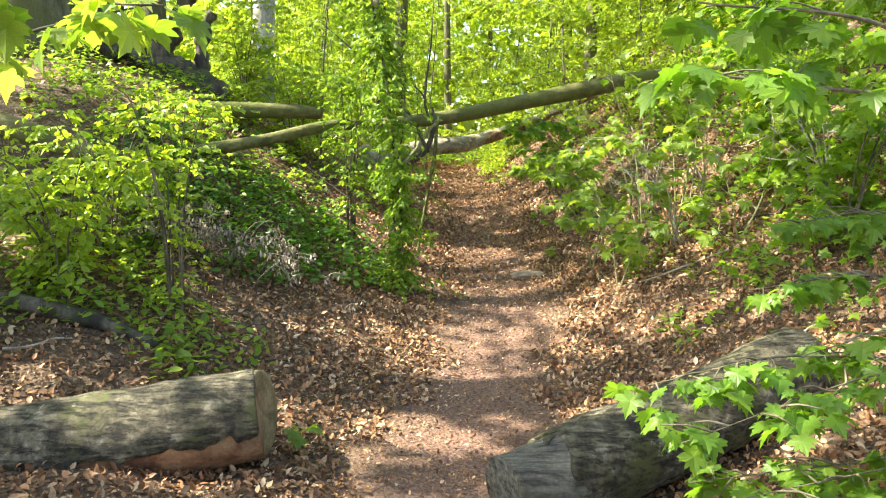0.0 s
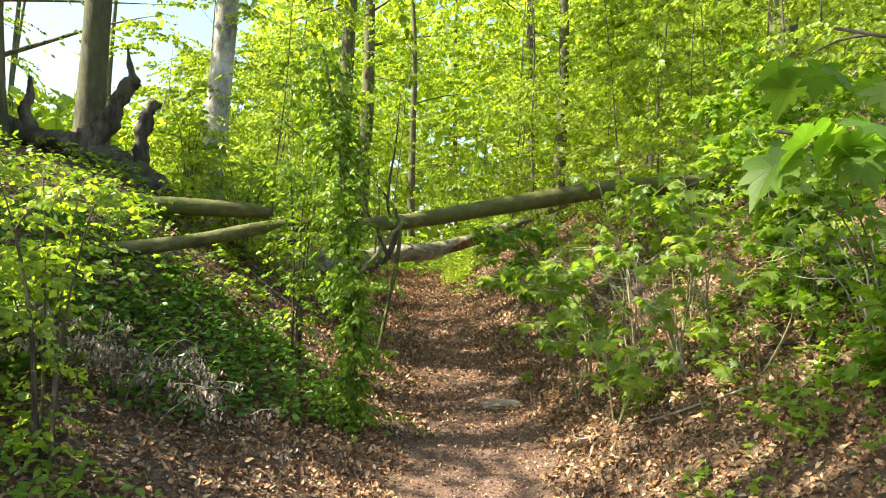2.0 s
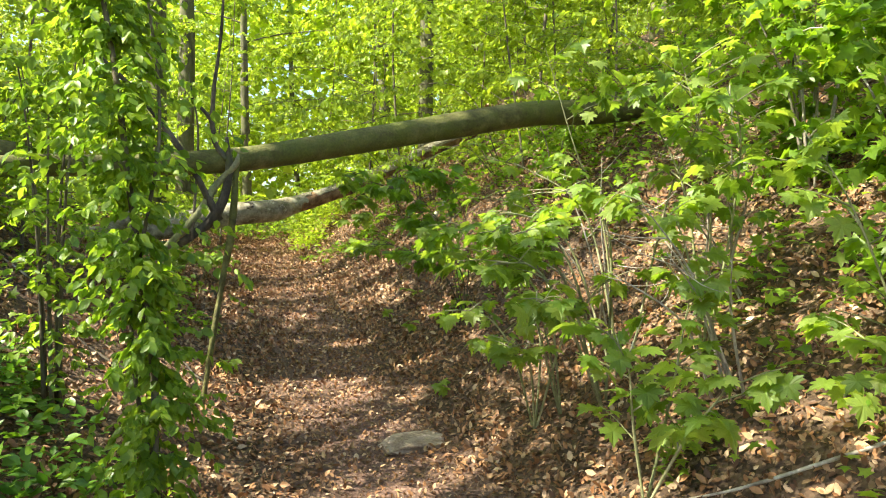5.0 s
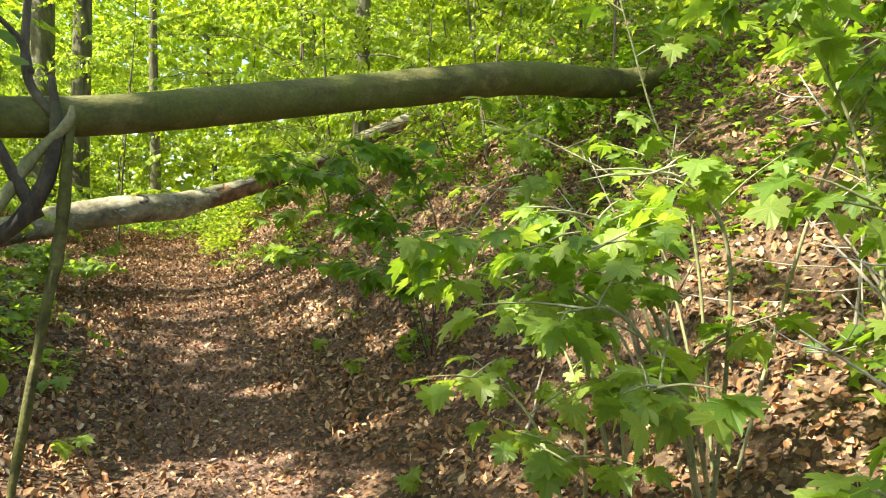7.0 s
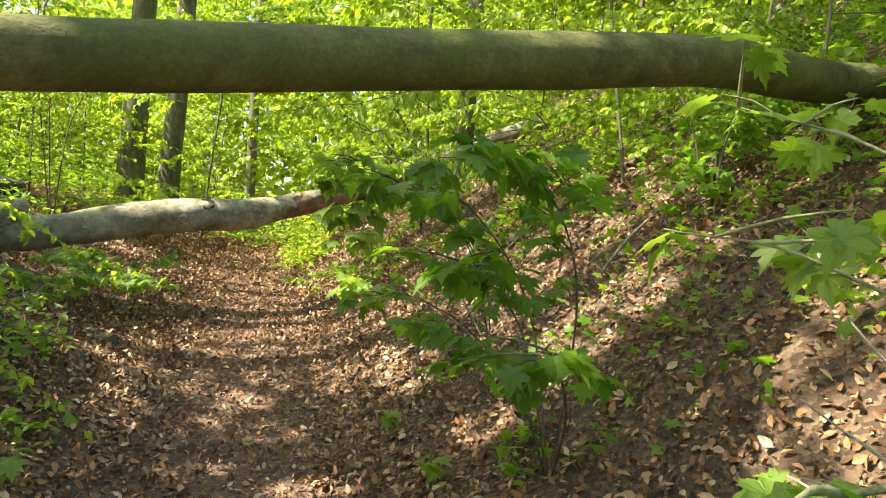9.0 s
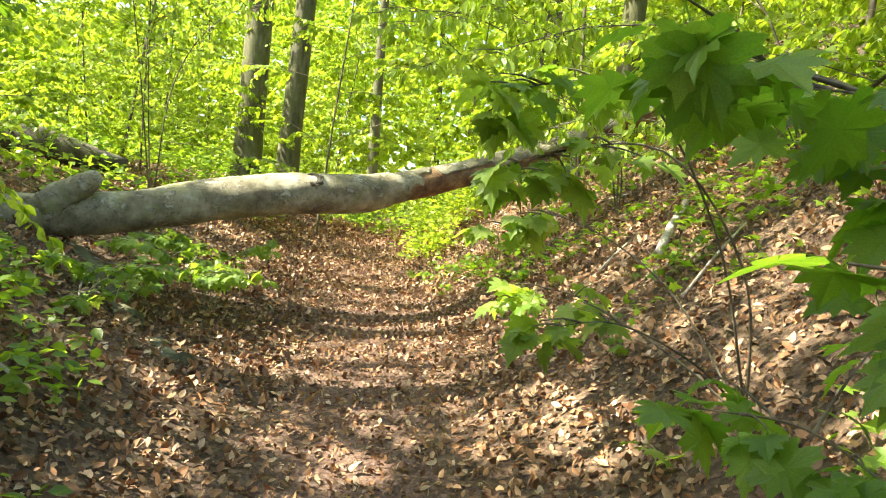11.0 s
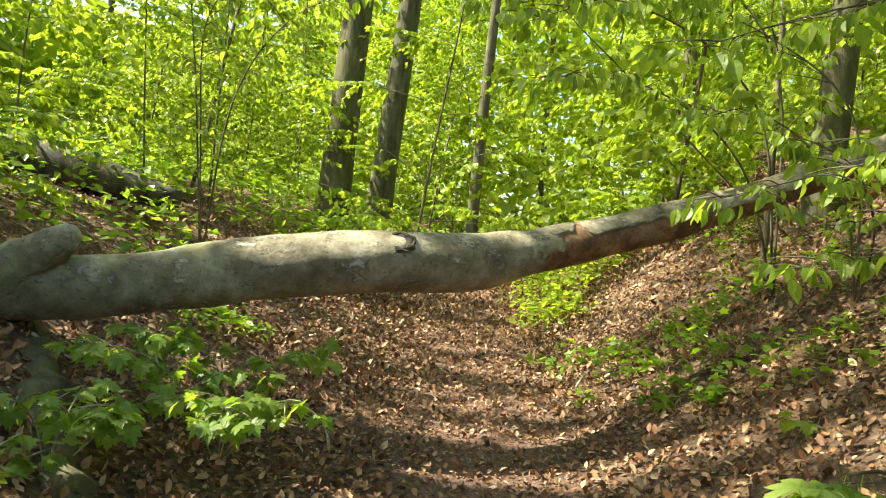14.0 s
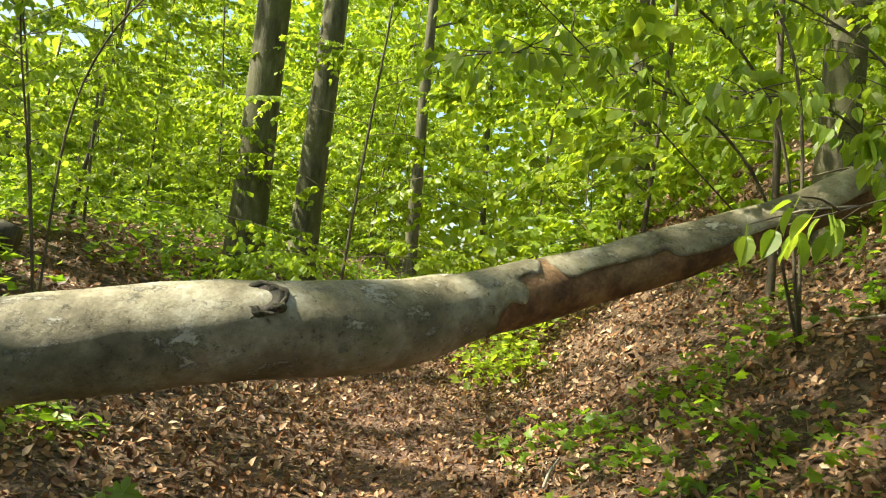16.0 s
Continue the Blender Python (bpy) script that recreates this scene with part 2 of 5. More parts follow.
def tube(points, radii, sides=8, n=None, rough=0.0, freq=3.0, seed=0.0, cap=True, squash=1.0):
    """A round limb along a line; rough: how uneven its radius is, as a share."""
    p = spline(points, n or max(4, 4 * len(points)))
    m = len(p)
    r = np.interp(np.linspace(0, 1, m), np.linspace(0, 1, len(radii)), radii)
    tan = np.gradient(p, axis=0)
    tan /= np.linalg.norm(tan, axis=1)[:, None] + 1e-9
    ref = np.array((0.0, 0.0, 1.0)) if abs(tan[0][2]) < 0.9 else np.array((1.0, 0.0, 0.0))
    side = np.cross(tan[0], ref)
    side /= np.linalg.norm(side)
    verts = []
    for i in range(m):
        side = side - tan[i] * (side @ tan[i])
        side /= np.linalg.norm(side) + 1e-9
        upv = np.cross(side, tan[i])
        for k in range(sides):
            a = 2 * math.pi * k / sides
            off = math.cos(a) * side + math.sin(a) * upv * squash
            rr = r[i]
            if rough:
                s = Vector(p[i] + off * r[i]) * freq + Vector((seed, 0, 0))
                rr *= 1 + rough * noise.noise(s) + 0.4 * rough * noise.noise(s * 3.1)
            verts.append(p[i] + off * rr)
    faces = [(i * sides + k, i * sides + (k + 1) % sides, (i + 1) * sides + (k + 1) % sides, (i + 1) * sides + k)
             for i in range(m - 1) for k in range(sides)]
    if cap:
        faces.append(tuple(range(sides))[::-1])
        faces.append(tuple((m - 1) * sides + k for k in range(sides)))
    return verts, faces


# leaf shapes: unit length along +y, blade roughly in the xy plane
BEECH_SHAPE = (np.array([(0, 0, 0), (0.27, 0.3, 0.07), (0.27, 0.62, 0.06), (0, 1, -0.1), (-0.27, 0.62, 0.06), (-0.27, 0.3, 0.07)]),
               np.array([(0, 1, 2, 3), (0, 3, 4, 5)]))
SMALL_SHAPE = (np.array([(0, 0, 0), (0.36, 0.5, 0.06), (0, 1, -0.06), (-0.36, 0.5, 0.06)]), np.array([(0, 1, 2), (0, 2, 3)]))


def maple_shape(fine):
    """A five-lobed palmate blade, drooping at its tips."""
    half = [(0.0, 0.0), (0.13, -0.10), (0.29, -0.12), (0.40, -0.03), (0.35, 0.05), (0.30, 0.13), (0.44, 0.17), (0.66, 0.29), (0.57, 0.37), (0.62, 0.47),
            (0.46, 0.46), (0.35, 0.50), (0.41, 0.62), (0.43, 0.75), (0.28, 0.68), (0.19, 0.64), (0.20, 0.79), (0.11, 0.84), (0.0, 1.06)]
    if not fine:
        half = [(0.0, 0.0), (0.40, -0.02), (0.26, 0.2), (0.58, 0.42), (0.22, 0.52), (0.0, 1.0)]
    ring = half + [(-x, y) for x, y in half[-2:0:-1]]
    v = [(0.0, 0.34, 0.03)]
    for x, y in ring:
        d2 = x * x + (y - 0.34) ** 2
        v.append((x, y, -0.28 * d2 + 0.03 * (abs(x) > 0.3)))
    n = len(ring)
    f = [(0, 1 + i, 1 + (i + 1) % n) for i in range(n)]
    return np.array(v), np.array(f)


MAPLE_FINE, MAPLE_LOW = maple_shape(True), maple_shape(False)


def unit(a):
    return a / (np.linalg.norm(a, axis=-1, keepdims=True) + 1e-9)


def leaf_cloud(shape, p, axis, normal, size):
    """Many leaves as one mesh: at p, pointing along axis, facing normal."""
    tv, tf = shape
    a = unit(axis)
    s = unit(np.cross(a, normal))
    nn = np.cross(s, a)
    sz = np.asarray(size)[:, None, None]
    v = p[:, None, :] + sz * (tv[None, :, 0:1] * s[:, None, :] + tv[None, :, 1:2] * a[:, None, :] + tv[None, :, 2:3] * nn[:, None, :])
    f = tf[None, :, :] + (np.arange(len(p)) * len(tv))[:, None, None]
    return v.reshape(-1, 3), f.reshape(-1, tf.shape[1])


def twig_leaves(rng, p0, d, length, n, size, droop=0.25, tilt=0.35, hang=0.3):
    """Leaves set left and right along twigs in flat sprays."""
    t = len(p0)
    u = rng.uniform(0.12, 1.0, (t, n))
    lat = unit(np.cross(d, (0, 0, 1.0)))
    sign = np.where(rng.random((t, n)) < 0.5, -1.0, 1.0)
    p = p0[:, None, :] + d[:, None, :] * (length[:, None] * u)[:, :, None]
    p[:, :, 2] -= droop * length[:, None] * u * u
    spread = rng.uniform(0.3, 1.1, (t, n, 1))
    a = d[:, None, :] * 0.55 + lat[:, None, :] * sign[:, :, None] * spread + rng.normal(0, 0.2, (t, n, 3))
    a[:, :, 2] -= hang
    nor = np.zeros((t, n, 3))
    nor[:, :, 2] = 1
    nor += rng.normal(0, tilt, (t, n, 3))
    s = size * rng.uniform(0.55, 1.25, (t, n))
    return p.reshape(-1, 3), a.reshape(-1, 3), nor.reshape(-1, 3), s.ravel()


# ---- the lie of the land ----
PATH_Y = [-8, 0, 3.5, 5.4, 7.3, 9, 12, 14, 17, 20, 24, 30, 60]
PATH_X = [-0.4, -0.05, 0.10, 0.42, 0.70, 0.58, 0.60, 0.58, 0.45, 0.35, 0.6, 1.4, 5.0]
BASE_Y = [-8, 0, 3.5, 6, 7.5, 9, 10.5, 12, 13.5, 15, 17, 20, 25, 40, 80]
BASE_Z = [-0.2, 0, 0.03, 0.17, 0.25, 0.38, 0.52, 0.66, 0.76, 0.84, 0.95, 1.12, 1.3, 1.7, 2.5]
RIGHT_D = [0, 0.4, 0.85, 1.3, 1.8, 3.5, 6, 10, 16, 400]
RIGHT_H = [0, 0.10, 0.40, 0.78, 1.20, 2.55, 4.3, 6.2, 7.5, 7.5]
LEFT_D = [0, 0.4, 1.0, 1.8, 2.5, 3.2, 4.2, 7, 400]
LEFT_H = [0, 0.08, 0.32, 0.85, 1.35, 1.8, 2.1, 2.3, 2.3]
SIDE_Y = [-8, 1, 3.5, 5.5, 7, 9, 11, 12.5, 14, 18, 30, 80]
LEFT_S = [0.3, 0.3, 0.35, 0.6, 0.85, 1.1, 1.05, 0.72, 0.58, 0.52, 0.45, 0.4]
RIGHT_S = [0.4, 0.4, 0.5, 0.8, 1.0, 1.0, 1.0, 0.95, 0.9, 0.9, 0.9, 0.5]


def waves(x, y):
    """Small uneven ground."""
    z = 0
    for k, (fx, fy, ph, am) in enumerate([(1.3, 0.9, 0.3, 0.03), (-0.8, 2.1, 1.9, 0.025), (3.1, 1.7, 2.2, 0.014), (-2.3, 4.1, 0.7, 0.012),
                                          (6.3, -3.9, 4.0, 0.007), (7.9, 6.1, 1.1, 0.006), (12.7, -9.3, 2.9, 0.004)]):
        z = z + am * np.sin(fx * x + fy * y + ph)
    return z


def smooth_interp(v, xs, ys):
    w = 0.22
    return sum(np.interp(v + o, xs, ys) for o in (-1.5 * w, -0.5 * w, 0.5 * w, 1.5 * w)) / 4


def ground_z(x, y):
    x, y = np.asarray(x, float), np.asarray(y, float)
    off = x - smooth_interp(y, PATH_Y, PATH_X)
    base = smooth_interp(y, BASE_Y, BASE_Z)
    d = np.maximum(np.abs(off) - 0.42, 0)
    right = smooth_interp(d, RIGHT_D, RIGHT_H) * np.interp(y, SIDE_Y, RIGHT_S)
    left = smooth_interp(d, LEFT_D, LEFT_H) * np.interp(y, SIDE_Y, LEFT_S)
    rise = np.where(off > 0, right, left)
    return base + rise + waves(x, y) * (0.35 + 0.65 * np.clip(d, 0, 1)) - 0.03 * np.exp(-(off / 0.35) ** 2)


def gz(x, y):
    return float(ground_z(x, y))


def on_ground(x, y, up=0.0):
    return (x, y, gz(x, y) + up)


def build_ground():
    def steps(lo, hi, fine, limit):
        a = list(np.arange(lo, hi + 1e-6, fine))
        s = fine
        while a[-1] < limit:
            s *= 1.25
            a.append(a[-1] + s)
        s = fine
        while a[0] > -limit:
            s *= 1.25
            a.insert(0, a[0] - s)
        return np.array(a)
    xs, ys = steps(-4.5, 5.0, 0.085, 420), steps(0.5, 20, 0.085, 420)
    gx, gy = np.meshgrid(xs, ys)
    z = ground_z(gx, gy)
    v = np.stack([gx, gy, z], -1).reshape(-1, 3)
    nx = len(xs)
    i = (np.arange(len(ys) - 1)[:, None] * nx + np.arange(nx - 1)[None, :]).ravel()
    f = np.stack([i, i + 1, i + nx + 1, i + nx], -1)
    me = mesh_of("ground", v, f, GROUND)
    at = me.attributes.new("trodden", "FLOAT", "POINT")
    off = np.abs(gx - np.interp(gy, PATH_Y, PATH_X))
    mask = np.clip(1.25 - off / 0.55, 0, 1) * np.interp(gy, [-5, 7.5, 10, 60], [1, 1, 0.75, 0.6])
    at.data.foreach_set("value", mask.ravel())
    tagged(new("ground", me), "brown forest floor with a trodden earth path in a gully", "ground", kind="structure")


build_ground()


# ---- fallen trunks ----
def local(points, base):
    return [tuple(np.asarray(p, float) - np.asarray(base)) for p in points]


def fallen_log(name, label, points, radii, mat, sides=24, n=48, rough=0.05, freq=3.0, seed=0.0):
    base = points[0]
    ob = thing(name, base, label, "log")
    part("trunk", tube(local(points, base), radii, sides, n, rough, freq, seed), mat, ob)
    return ob, base


def disc(center, normal, radius, sides=22, thick=0.012, seed=0.0, rings=3):
    """A sawn end: a slightly uneven thick disc with faint rings."""
    nrm = Vector(normal).normalized()
    a = nrm.orthogonal().normalized()
    b = nrm.cross(a)
    verts = [Vector(center) + nrm * thick]
    faces = []
    for j in range(1, rings + 2):
        rr = radius * min(j, rings) / rings
        lift = thick * (1 + 0.25 * (-1) ** j) if j <= rings else -thick
        for k in range(sides):
            t = 2 * math.pi * k / sides
            wob = 1 + 0.04 * noise.noise(Vector((math.cos(t) * 2, math.sin(t) * 2, seed)))
            verts.append(Vector(center) + (a * math.cos(t) + b * math.sin(t)) * rr * wob + nrm * lift)
    for k in range(sides):
        faces.append((0, 1 + k, 1 + (k + 1) % sides))
        for j in range(rings):
            o = 1 + j * sides
            faces.append((o + k, o + sides + k, o + sides + (k + 1) % sides, o + (k + 1) % sides))
    return [tuple(v) for v in verts], faces


def torn_shell(points, radii, m, n, rough, freq, seed, lift, test, ragged=0.05):
    """Bark over a trunk, torn off along a ragged line. test(u, up, front): above 0 where the bark still sits."""
    v, f = tube(points, radii, m, n, rough, freq, seed, cap=False)
    v = np.array(v)
    mid = v.reshape(n, m, 3).mean(1)
    out = v.reshape(n, m, 3) - mid[:, None, :]
    rad = np.linalg.norm(out, axis=2, keepdims=True)
    outer = mid[:, None, :] + out * (1 + lift / rad)
    dirs = out / rad
    faces = []
    for q in f:
        i, k = divmod(q[0], m)
        w = Vector(v[q[0]]) * 1.0
        jag = ragged * (noise.noise(w * 9 + Vector((seed, 0, 0))) + 0.6 * noise.noise(w * 27 + Vector((0, seed, 0))))
        if test(i / n, dirs[i, k, 2], -dirs[i, k, 1]) + jag > 0:
            faces.append(q)
    flat = outer.reshape(-1, 3)
    count = {(a, b) for q in faces for a, b in zip(q, q[1:] + q[:1])}
    rim = collections.defaultdict(set)
    for a, b in count:
        if (b, a) not in count:
            rim[a].add(b)
            rim[b].add(a)
    for step in range(4):
        moved = {a: (flat[a] + sum(flat[b] for b in near)) / (1 + len(near)) for a, near in rim.items()}
        under = {a: (v[a] + sum(v[b] for b in near)) / (1 + len(near)) for a, near in rim.items()}
        for a in rim:
            flat[a], v[a] = moved[a], under[a]
    verts = [tuple(p) for p in flat] + [tuple(p) for p in v]
    count = {(a, b) for q in faces for a, b in zip(q, q[1:] + q[:1])}
    o = n * m
    faces = faces + [(b, a, o + a, o + b) for (a, b) in count if (b, a) not in count]
    used = sorted({i for q in faces for i in q})
    index = {u: k for k, u in enumerate(used)}
    return [verts[u] for u in used], [tuple(index[i] for i in q) for q in faces]


# sawn log beside the start of the path, one half on each side of it
def sawn_log(points, radii, seed, test, label, facing, wood, end):
    base = points[0]
    pts = local(points, base)
    ob = thing("sawn_log", base, label, "log", "sawn halves of one log")
    part("trunk", tube(pts, radii, 80, 170, 0.09, 3.2, seed), wood, ob, "bare wood under the bark")
    part("sawn_end", disc(pts[0], facing, radii[0] * (0.99 if end is CUT else 0.95), 40, 0.012 if end is CUT else 0.003, seed, 7), end, ob, "weathered sawn face")
    part("bark", torn_shell(pts, radii, 80, 170, 0.09, 3.2, seed, 0.014, test, 0.22), BARK_NEAR, ob, "grey mossy bark")
    return ob


sawn_log([(-0.85, 3.3, 0.325), (-1.3, 3.2, 0.28), (-1.8, 3.05, 0.235), (-2.6, 2.8, 0.26)], [0.205, 0.20, 0.20, 0.20], 1.3,
         lambda u, up, front: up + 0.10 if front > -0.4 else 1.0, "sawn log with mossy grey bark lying on dead leaves", (0.95, -0.1, 0.1), WOOD, CUT)
sawn_log([(0.265, 2.76, 0.16), (0.72, 2.99, 0.245), (1.2, 3.23, 0.35), (1.75, 3.5, 0.49)], [0.185, 0.19, 0.19, 0.185], 7.7,
         lambda u, up, front: min(4 * (u - 0.14), up + 0.6 if front > -0.4 else 1.0), "sawn grey log with cracked bark beside the path", (-0.93, -0.36, -0.08), WOOD_GREY, WOOD_GREY)

# leaning beech trunk across the gully, above head height
log_a, base_a = fallen_log("fallen_beech_log", "smooth green-grey beech trunk hanging across the gully", [
    (-3.7, 6.15, 1.47), (-3.0, 6.66, 1.50), (-2.4, 7.05, 1.57), (-1.8, 7.40, 1.68), (-1.2, 7.69, 1.83), (-0.6, 8.06, 1.88), (0.0, 8.37, 1.955), (0.7, 8.74, 2.11),
    (1.5, 9.13, 2.29), (2.4, 9.51, 2.48), (3.4, 9.97, 2.60), (4.6, 10.5, 2.85)],
    [0.07, 0.066, 0.062, 0.06, 0.057, 0.061, 0.077, 0.088, 0.10, 0.106, 0.108, 0.11], BARK_LOG, 24, 80, 0.05, 2.2, 3.0)

# weathered beech trunk further on
P_B = [(-2.3, 13.56, 1.36), (-1.25, 13.81, 1.50), (-0.6, 13.99, 1.645), (-0.05, 14.165, 1.735), (0.4, 14.37, 1.785), (0.82, 14.62, 1.89), (1.3, 14.84, 2.05), (2.1, 15.05, 2.36), (2.9, 15.09, 2.75), (3.8, 15.11, 3.14)]
R_B = [0.15, 0.135, 0.148, 0.15, 0.14, 0.126, 0.112, 0.096, 0.097, 0.10]
log_b, base_b = fallen_log("fallen_weathered_log", "weathered pale beech trunk with peeling bark lying across the gully", P_B, R_B, WOOD_OLD, 56, 260, 0.13, 2.4, 9.0)
LB = local(P_B, base_b)


for seed_b, rag, test_b, lab in ((9.0, 0.05, lambda u, up, front: 0.545 + 0.05 * up - u, "pale grey bark"),
                                 (9.0, 0.16, lambda u, up, front: min(up - 0.35, 12 * (u - 0.60), 12 * (0.70 - u)), "torn strip of bark"),
                                 (9.0, 0.16, lambda u, up, front: min(up + 0.1, 12 * (u - 0.69), 40 * (0.985 - u)), "torn strip of bark")):
    part("bark", torn_shell(LB, R_B, 56, 260, 0.13, 2.4, seed_b, 0.011, test_b, rag), BARK_BARE, log_b, lab)
part("branch_stub", tube(local([(-1.85, 13.70, 1.38), (-1.66, 13.66, 1.50), (-1.52, 13.64, 1.60), (-1.40, 13.64, 1.70), (-1.35, 13.64, 1.735)], base_b), [0.15, 0.125, 0.10, 0.075, 0.035], 20, 40, 0.45, 7.0, 4.0), BARK_BARE, log_b, "broken branch stub")
kn = Vector((0.0, -0.74, 0.67))
kc = Vector((0.06, 14.21, 1.748)) - Vector(base_b) + kn * 0.150
k1, k2 = Vector((1, 0, 0)), kn.cross(Vector((1, 0, 0)))
# solid disc; the shade inside the hole is put into its dark colour
part("knot", disc(tuple(kc), kn, 0.06, 20, 0.012, 2.0, 3), BARK_DARK, log_b, "dark disc standing in for the shaded knot hole")
for k, (a0, a1, reach, thick) in enumerate(((20, 175, 0.060, 0.016), (165, 300, 0.066, 0.019), (290, 385, 0.056, 0.013), (195, 265, 0.088, 0.011))):
    lip = []
    for q in range(9):
        a = radians(a0 + (a1 - a0) * q / 8)
        rr = reach * (1 + 0.28 * noise.noise(Vector((q * 0.9, k * 3.1, 1.7))))
        lip.append(tuple(kc + (k1 * math.cos(a) * 1.15 + k2 * math.sin(a) * 0.85) * rr + kn * (0.006 + 0.01 * noise.noise(Vector((q * 1.3, k, 5.0))))))
    part("knot_rim", tube(lip, [thick * 0.4, thick, thick * 0.8, thick * 0.3], 8, 26, 0.5, 30.0, 3.0 + k), BARK_NEAR, log_b, "torn bark round the knot hole")

# more trunks on the bank
fallen_log("fallen_log", "thin mossy trunk lying along the top of the bank", [(-6.5, 8.0, 2.0), (-5.04, 8.4, 2.0), (-3.2, 8.6, 2.06), (-1.9, 9.0, 2.07), (-1.5, 9.15, 2.05)], [0.11, 0.105, 0.10, 0.09, 0.07], BARK_LOG, 16, 36, 0.06, 2.5, 5.0)
fallen_log("fallen_log", "mossy trunk slanting down the bank", [(-4.6, 5.9, 2.05), (-3.57, 6.0, 1.77), (-3.12, 6.0, 1.63), (-2.67, 6.02, 1.46), (-2.3, 6.05, 1.36)], [0.105, 0.10, 0.095, 0.09, 0.08], BARK_LOG, 16, 30, 0.06, 2.5, 6.0)
fallen_log("fallen_log", "dark old trunk lying on the plateau among leaves", [(-6.5, 16.6, 2.35), (-4.3, 17.0, 2.2), (-3.3, 17.1, 2.1), (-2.4, 17.2, 1.93)], [0.26, 0.24, 0.2, 0.10], BARK_DARK, 18, 30, 0.1, 2.0, 8.0)
fallen_log("broken_branch", "half-rotten branch lying in dead leaves", [(a, b, gz(a, b) + c) for a, b, c in ((-3.3, 4.0, 0.12), (-2.6, 4.15, 0.07), (-2.1, 4.3, 0.05), (-1.7, 4.28, 0.02))], [0.05, 0.055, 0.05, 0.03], BARK_DARK, 10, 20, 0.15, 5.0, 2.0)


# ---- trees ----
def limb_line(rng, start, az, elev, length, bend):
    p = [np.asarray(start, float)]
    e = elev
    a = az
    for k in range(4):
        e += bend
        a += rng.normal(0, 0.18)
        p.append(p[-1] + length / 4 * np.array((math.cos(a) * math.cos(e), math.sin(a) * math.cos(e), math.sin(e))))
    return p


def tree(name, base, height, radius, seed, label, category="tree", group="", bark=None, leaf=None, limbs=14, low=0.25, limb_len=2.0, twigs=9, per_twig=26,
         twig_len=0.75, leaf_size=0.075, lean=(0, 0), shape=BEECH_SHAPE, trunk_rough=0.05, kind=""):
    rng = np.random.default_rng(seed)
    ob = thing(name, base, label, category, group, kind)
    bark, leaf = bark or BARK_GREY, leaf or BEECH
    line = [(lean[0] * f + rng.normal(0, 0.02 * height * f * 0.4), lean[1] * f + rng.normal(0, 0.02 * height * f * 0.4), height * f - 0.25 * (f == 0)) for f in (0, 0.08, 0.3, 0.55, 0.8, 1)]
    part("trunk", tube(line, [radius * 1.35, radius * 1.05, radius * 0.9, radius * 0.65, radius * 0.38, radius * 0.1], 14 if radius > 0.1 else 7, 26, trunk_rough, 2.0, seed * 1.7), bark, ob)
    sl = spline(line, 60)
    p0, dd, ll = [], [], []
    for i in range(limbs):
        f = low + (0.97 - low) * (i + rng.uniform(0, 1)) / limbs
        az = i * 2.4 + rng.normal(0, 0.4)
        ln = limb_len * rng.uniform(0.6, 1.15) * (1.15 - 0.65 * (f - low) / (1 - low))
        pts = limb_line(rng, sl[int(f * 59)], az, rng.uniform(0.15, 0.7), ln, rng.uniform(-0.16, 0.02))
        part("limb", tube(pts, [max(0.005, radius * 0.3 * (1.2 - f)), max(0.004, radius * 0.14), 0.002], 4, 7, cap=False), bark, ob)
        ls = spline(pts, 24)
        for k in range(twigs):
            j = int(24 * rng.uniform(0.25, 0.98))
            d = ls[min(j + 1, 23)] - ls[max(j - 1, 0)]
            d /= np.linalg.norm(d) + 1e-9
            t = (1 if k % 2 else -1) * rng.uniform(0.3, 1.3)
            c, s = math.cos(t), math.sin(t)
            p0.append(ls[j])
            dd.append((d[0] * c - d[1] * s, d[0] * s + d[1] * c, d[2] * 0.5 + rng.normal(0, 0.12)))
            ll.append(twig_len * rng.uniform(0.5, 1.2))
    p0, dd, ll = np.array(p0), unit(np.array(dd)), np.array(ll)
    part("crown", leaf_cloud(shape, *twig_leaves(rng, p0, dd, ll, per_twig, leaf_size, 0.3, 0.7, 0.75)), leaf, ob, "fresh spring leaves", smooth=False)
    return ob


# big trees that can be told apart
tree("beech_tree", on_ground(-1.97, 21.99), 17, 0.235, 11, "stout grey beech standing behind the fallen trunks", lean=(0.5, 0.1), limbs=20, low=0.5, limb_len=4.0, twigs=12, per_twig=9, twig_len=1.5, leaf_size=0.14, leaf=CANOPY)
tree("beech_tree", on_ground(-1.46, 23.7), 16, 0.215, 12, "straight beech beside a stouter one", lean=(0.4, 0.2), limbs=18, low=0.5, limb_len=3.6, twigs=10, per_twig=9, twig_len=1.4, leaf_size=0.14, leaf=CANOPY)
tree("beech_tree", on_ground(0.2, 29.0), 15, 0.15, 13, "slim grey beech behind the gully", lean=(-0.3, 0), limbs=16, low=0.5, limb_len=3.2, twigs=10, per_twig=9, twig_len=1.3, leaf_size=0.14, leaf=CANOPY)
tree("beech_tree", on_ground(4.05, 24.2), 13, 0.18, 14, "slim grey trunk high on the slope", lean=(-0.5, 0), limbs=16, low=0.4, limb_len=3.2, twigs=11, per_twig=12, twig_len=1.2, leaf_size=0.13, leaf=CANOPY)
tree("beech_tree", on_ground(3.25, 16.75), 12, 0.13, 18, "grey trunk above the upper end of a fallen trunk", lean=(0.1, 0.2), limbs=12, low=0.5, limb_len=2.6, twigs=10, per_twig=12, twig_len=1.1, leaf_size=0.12, leaf=CANOPY)
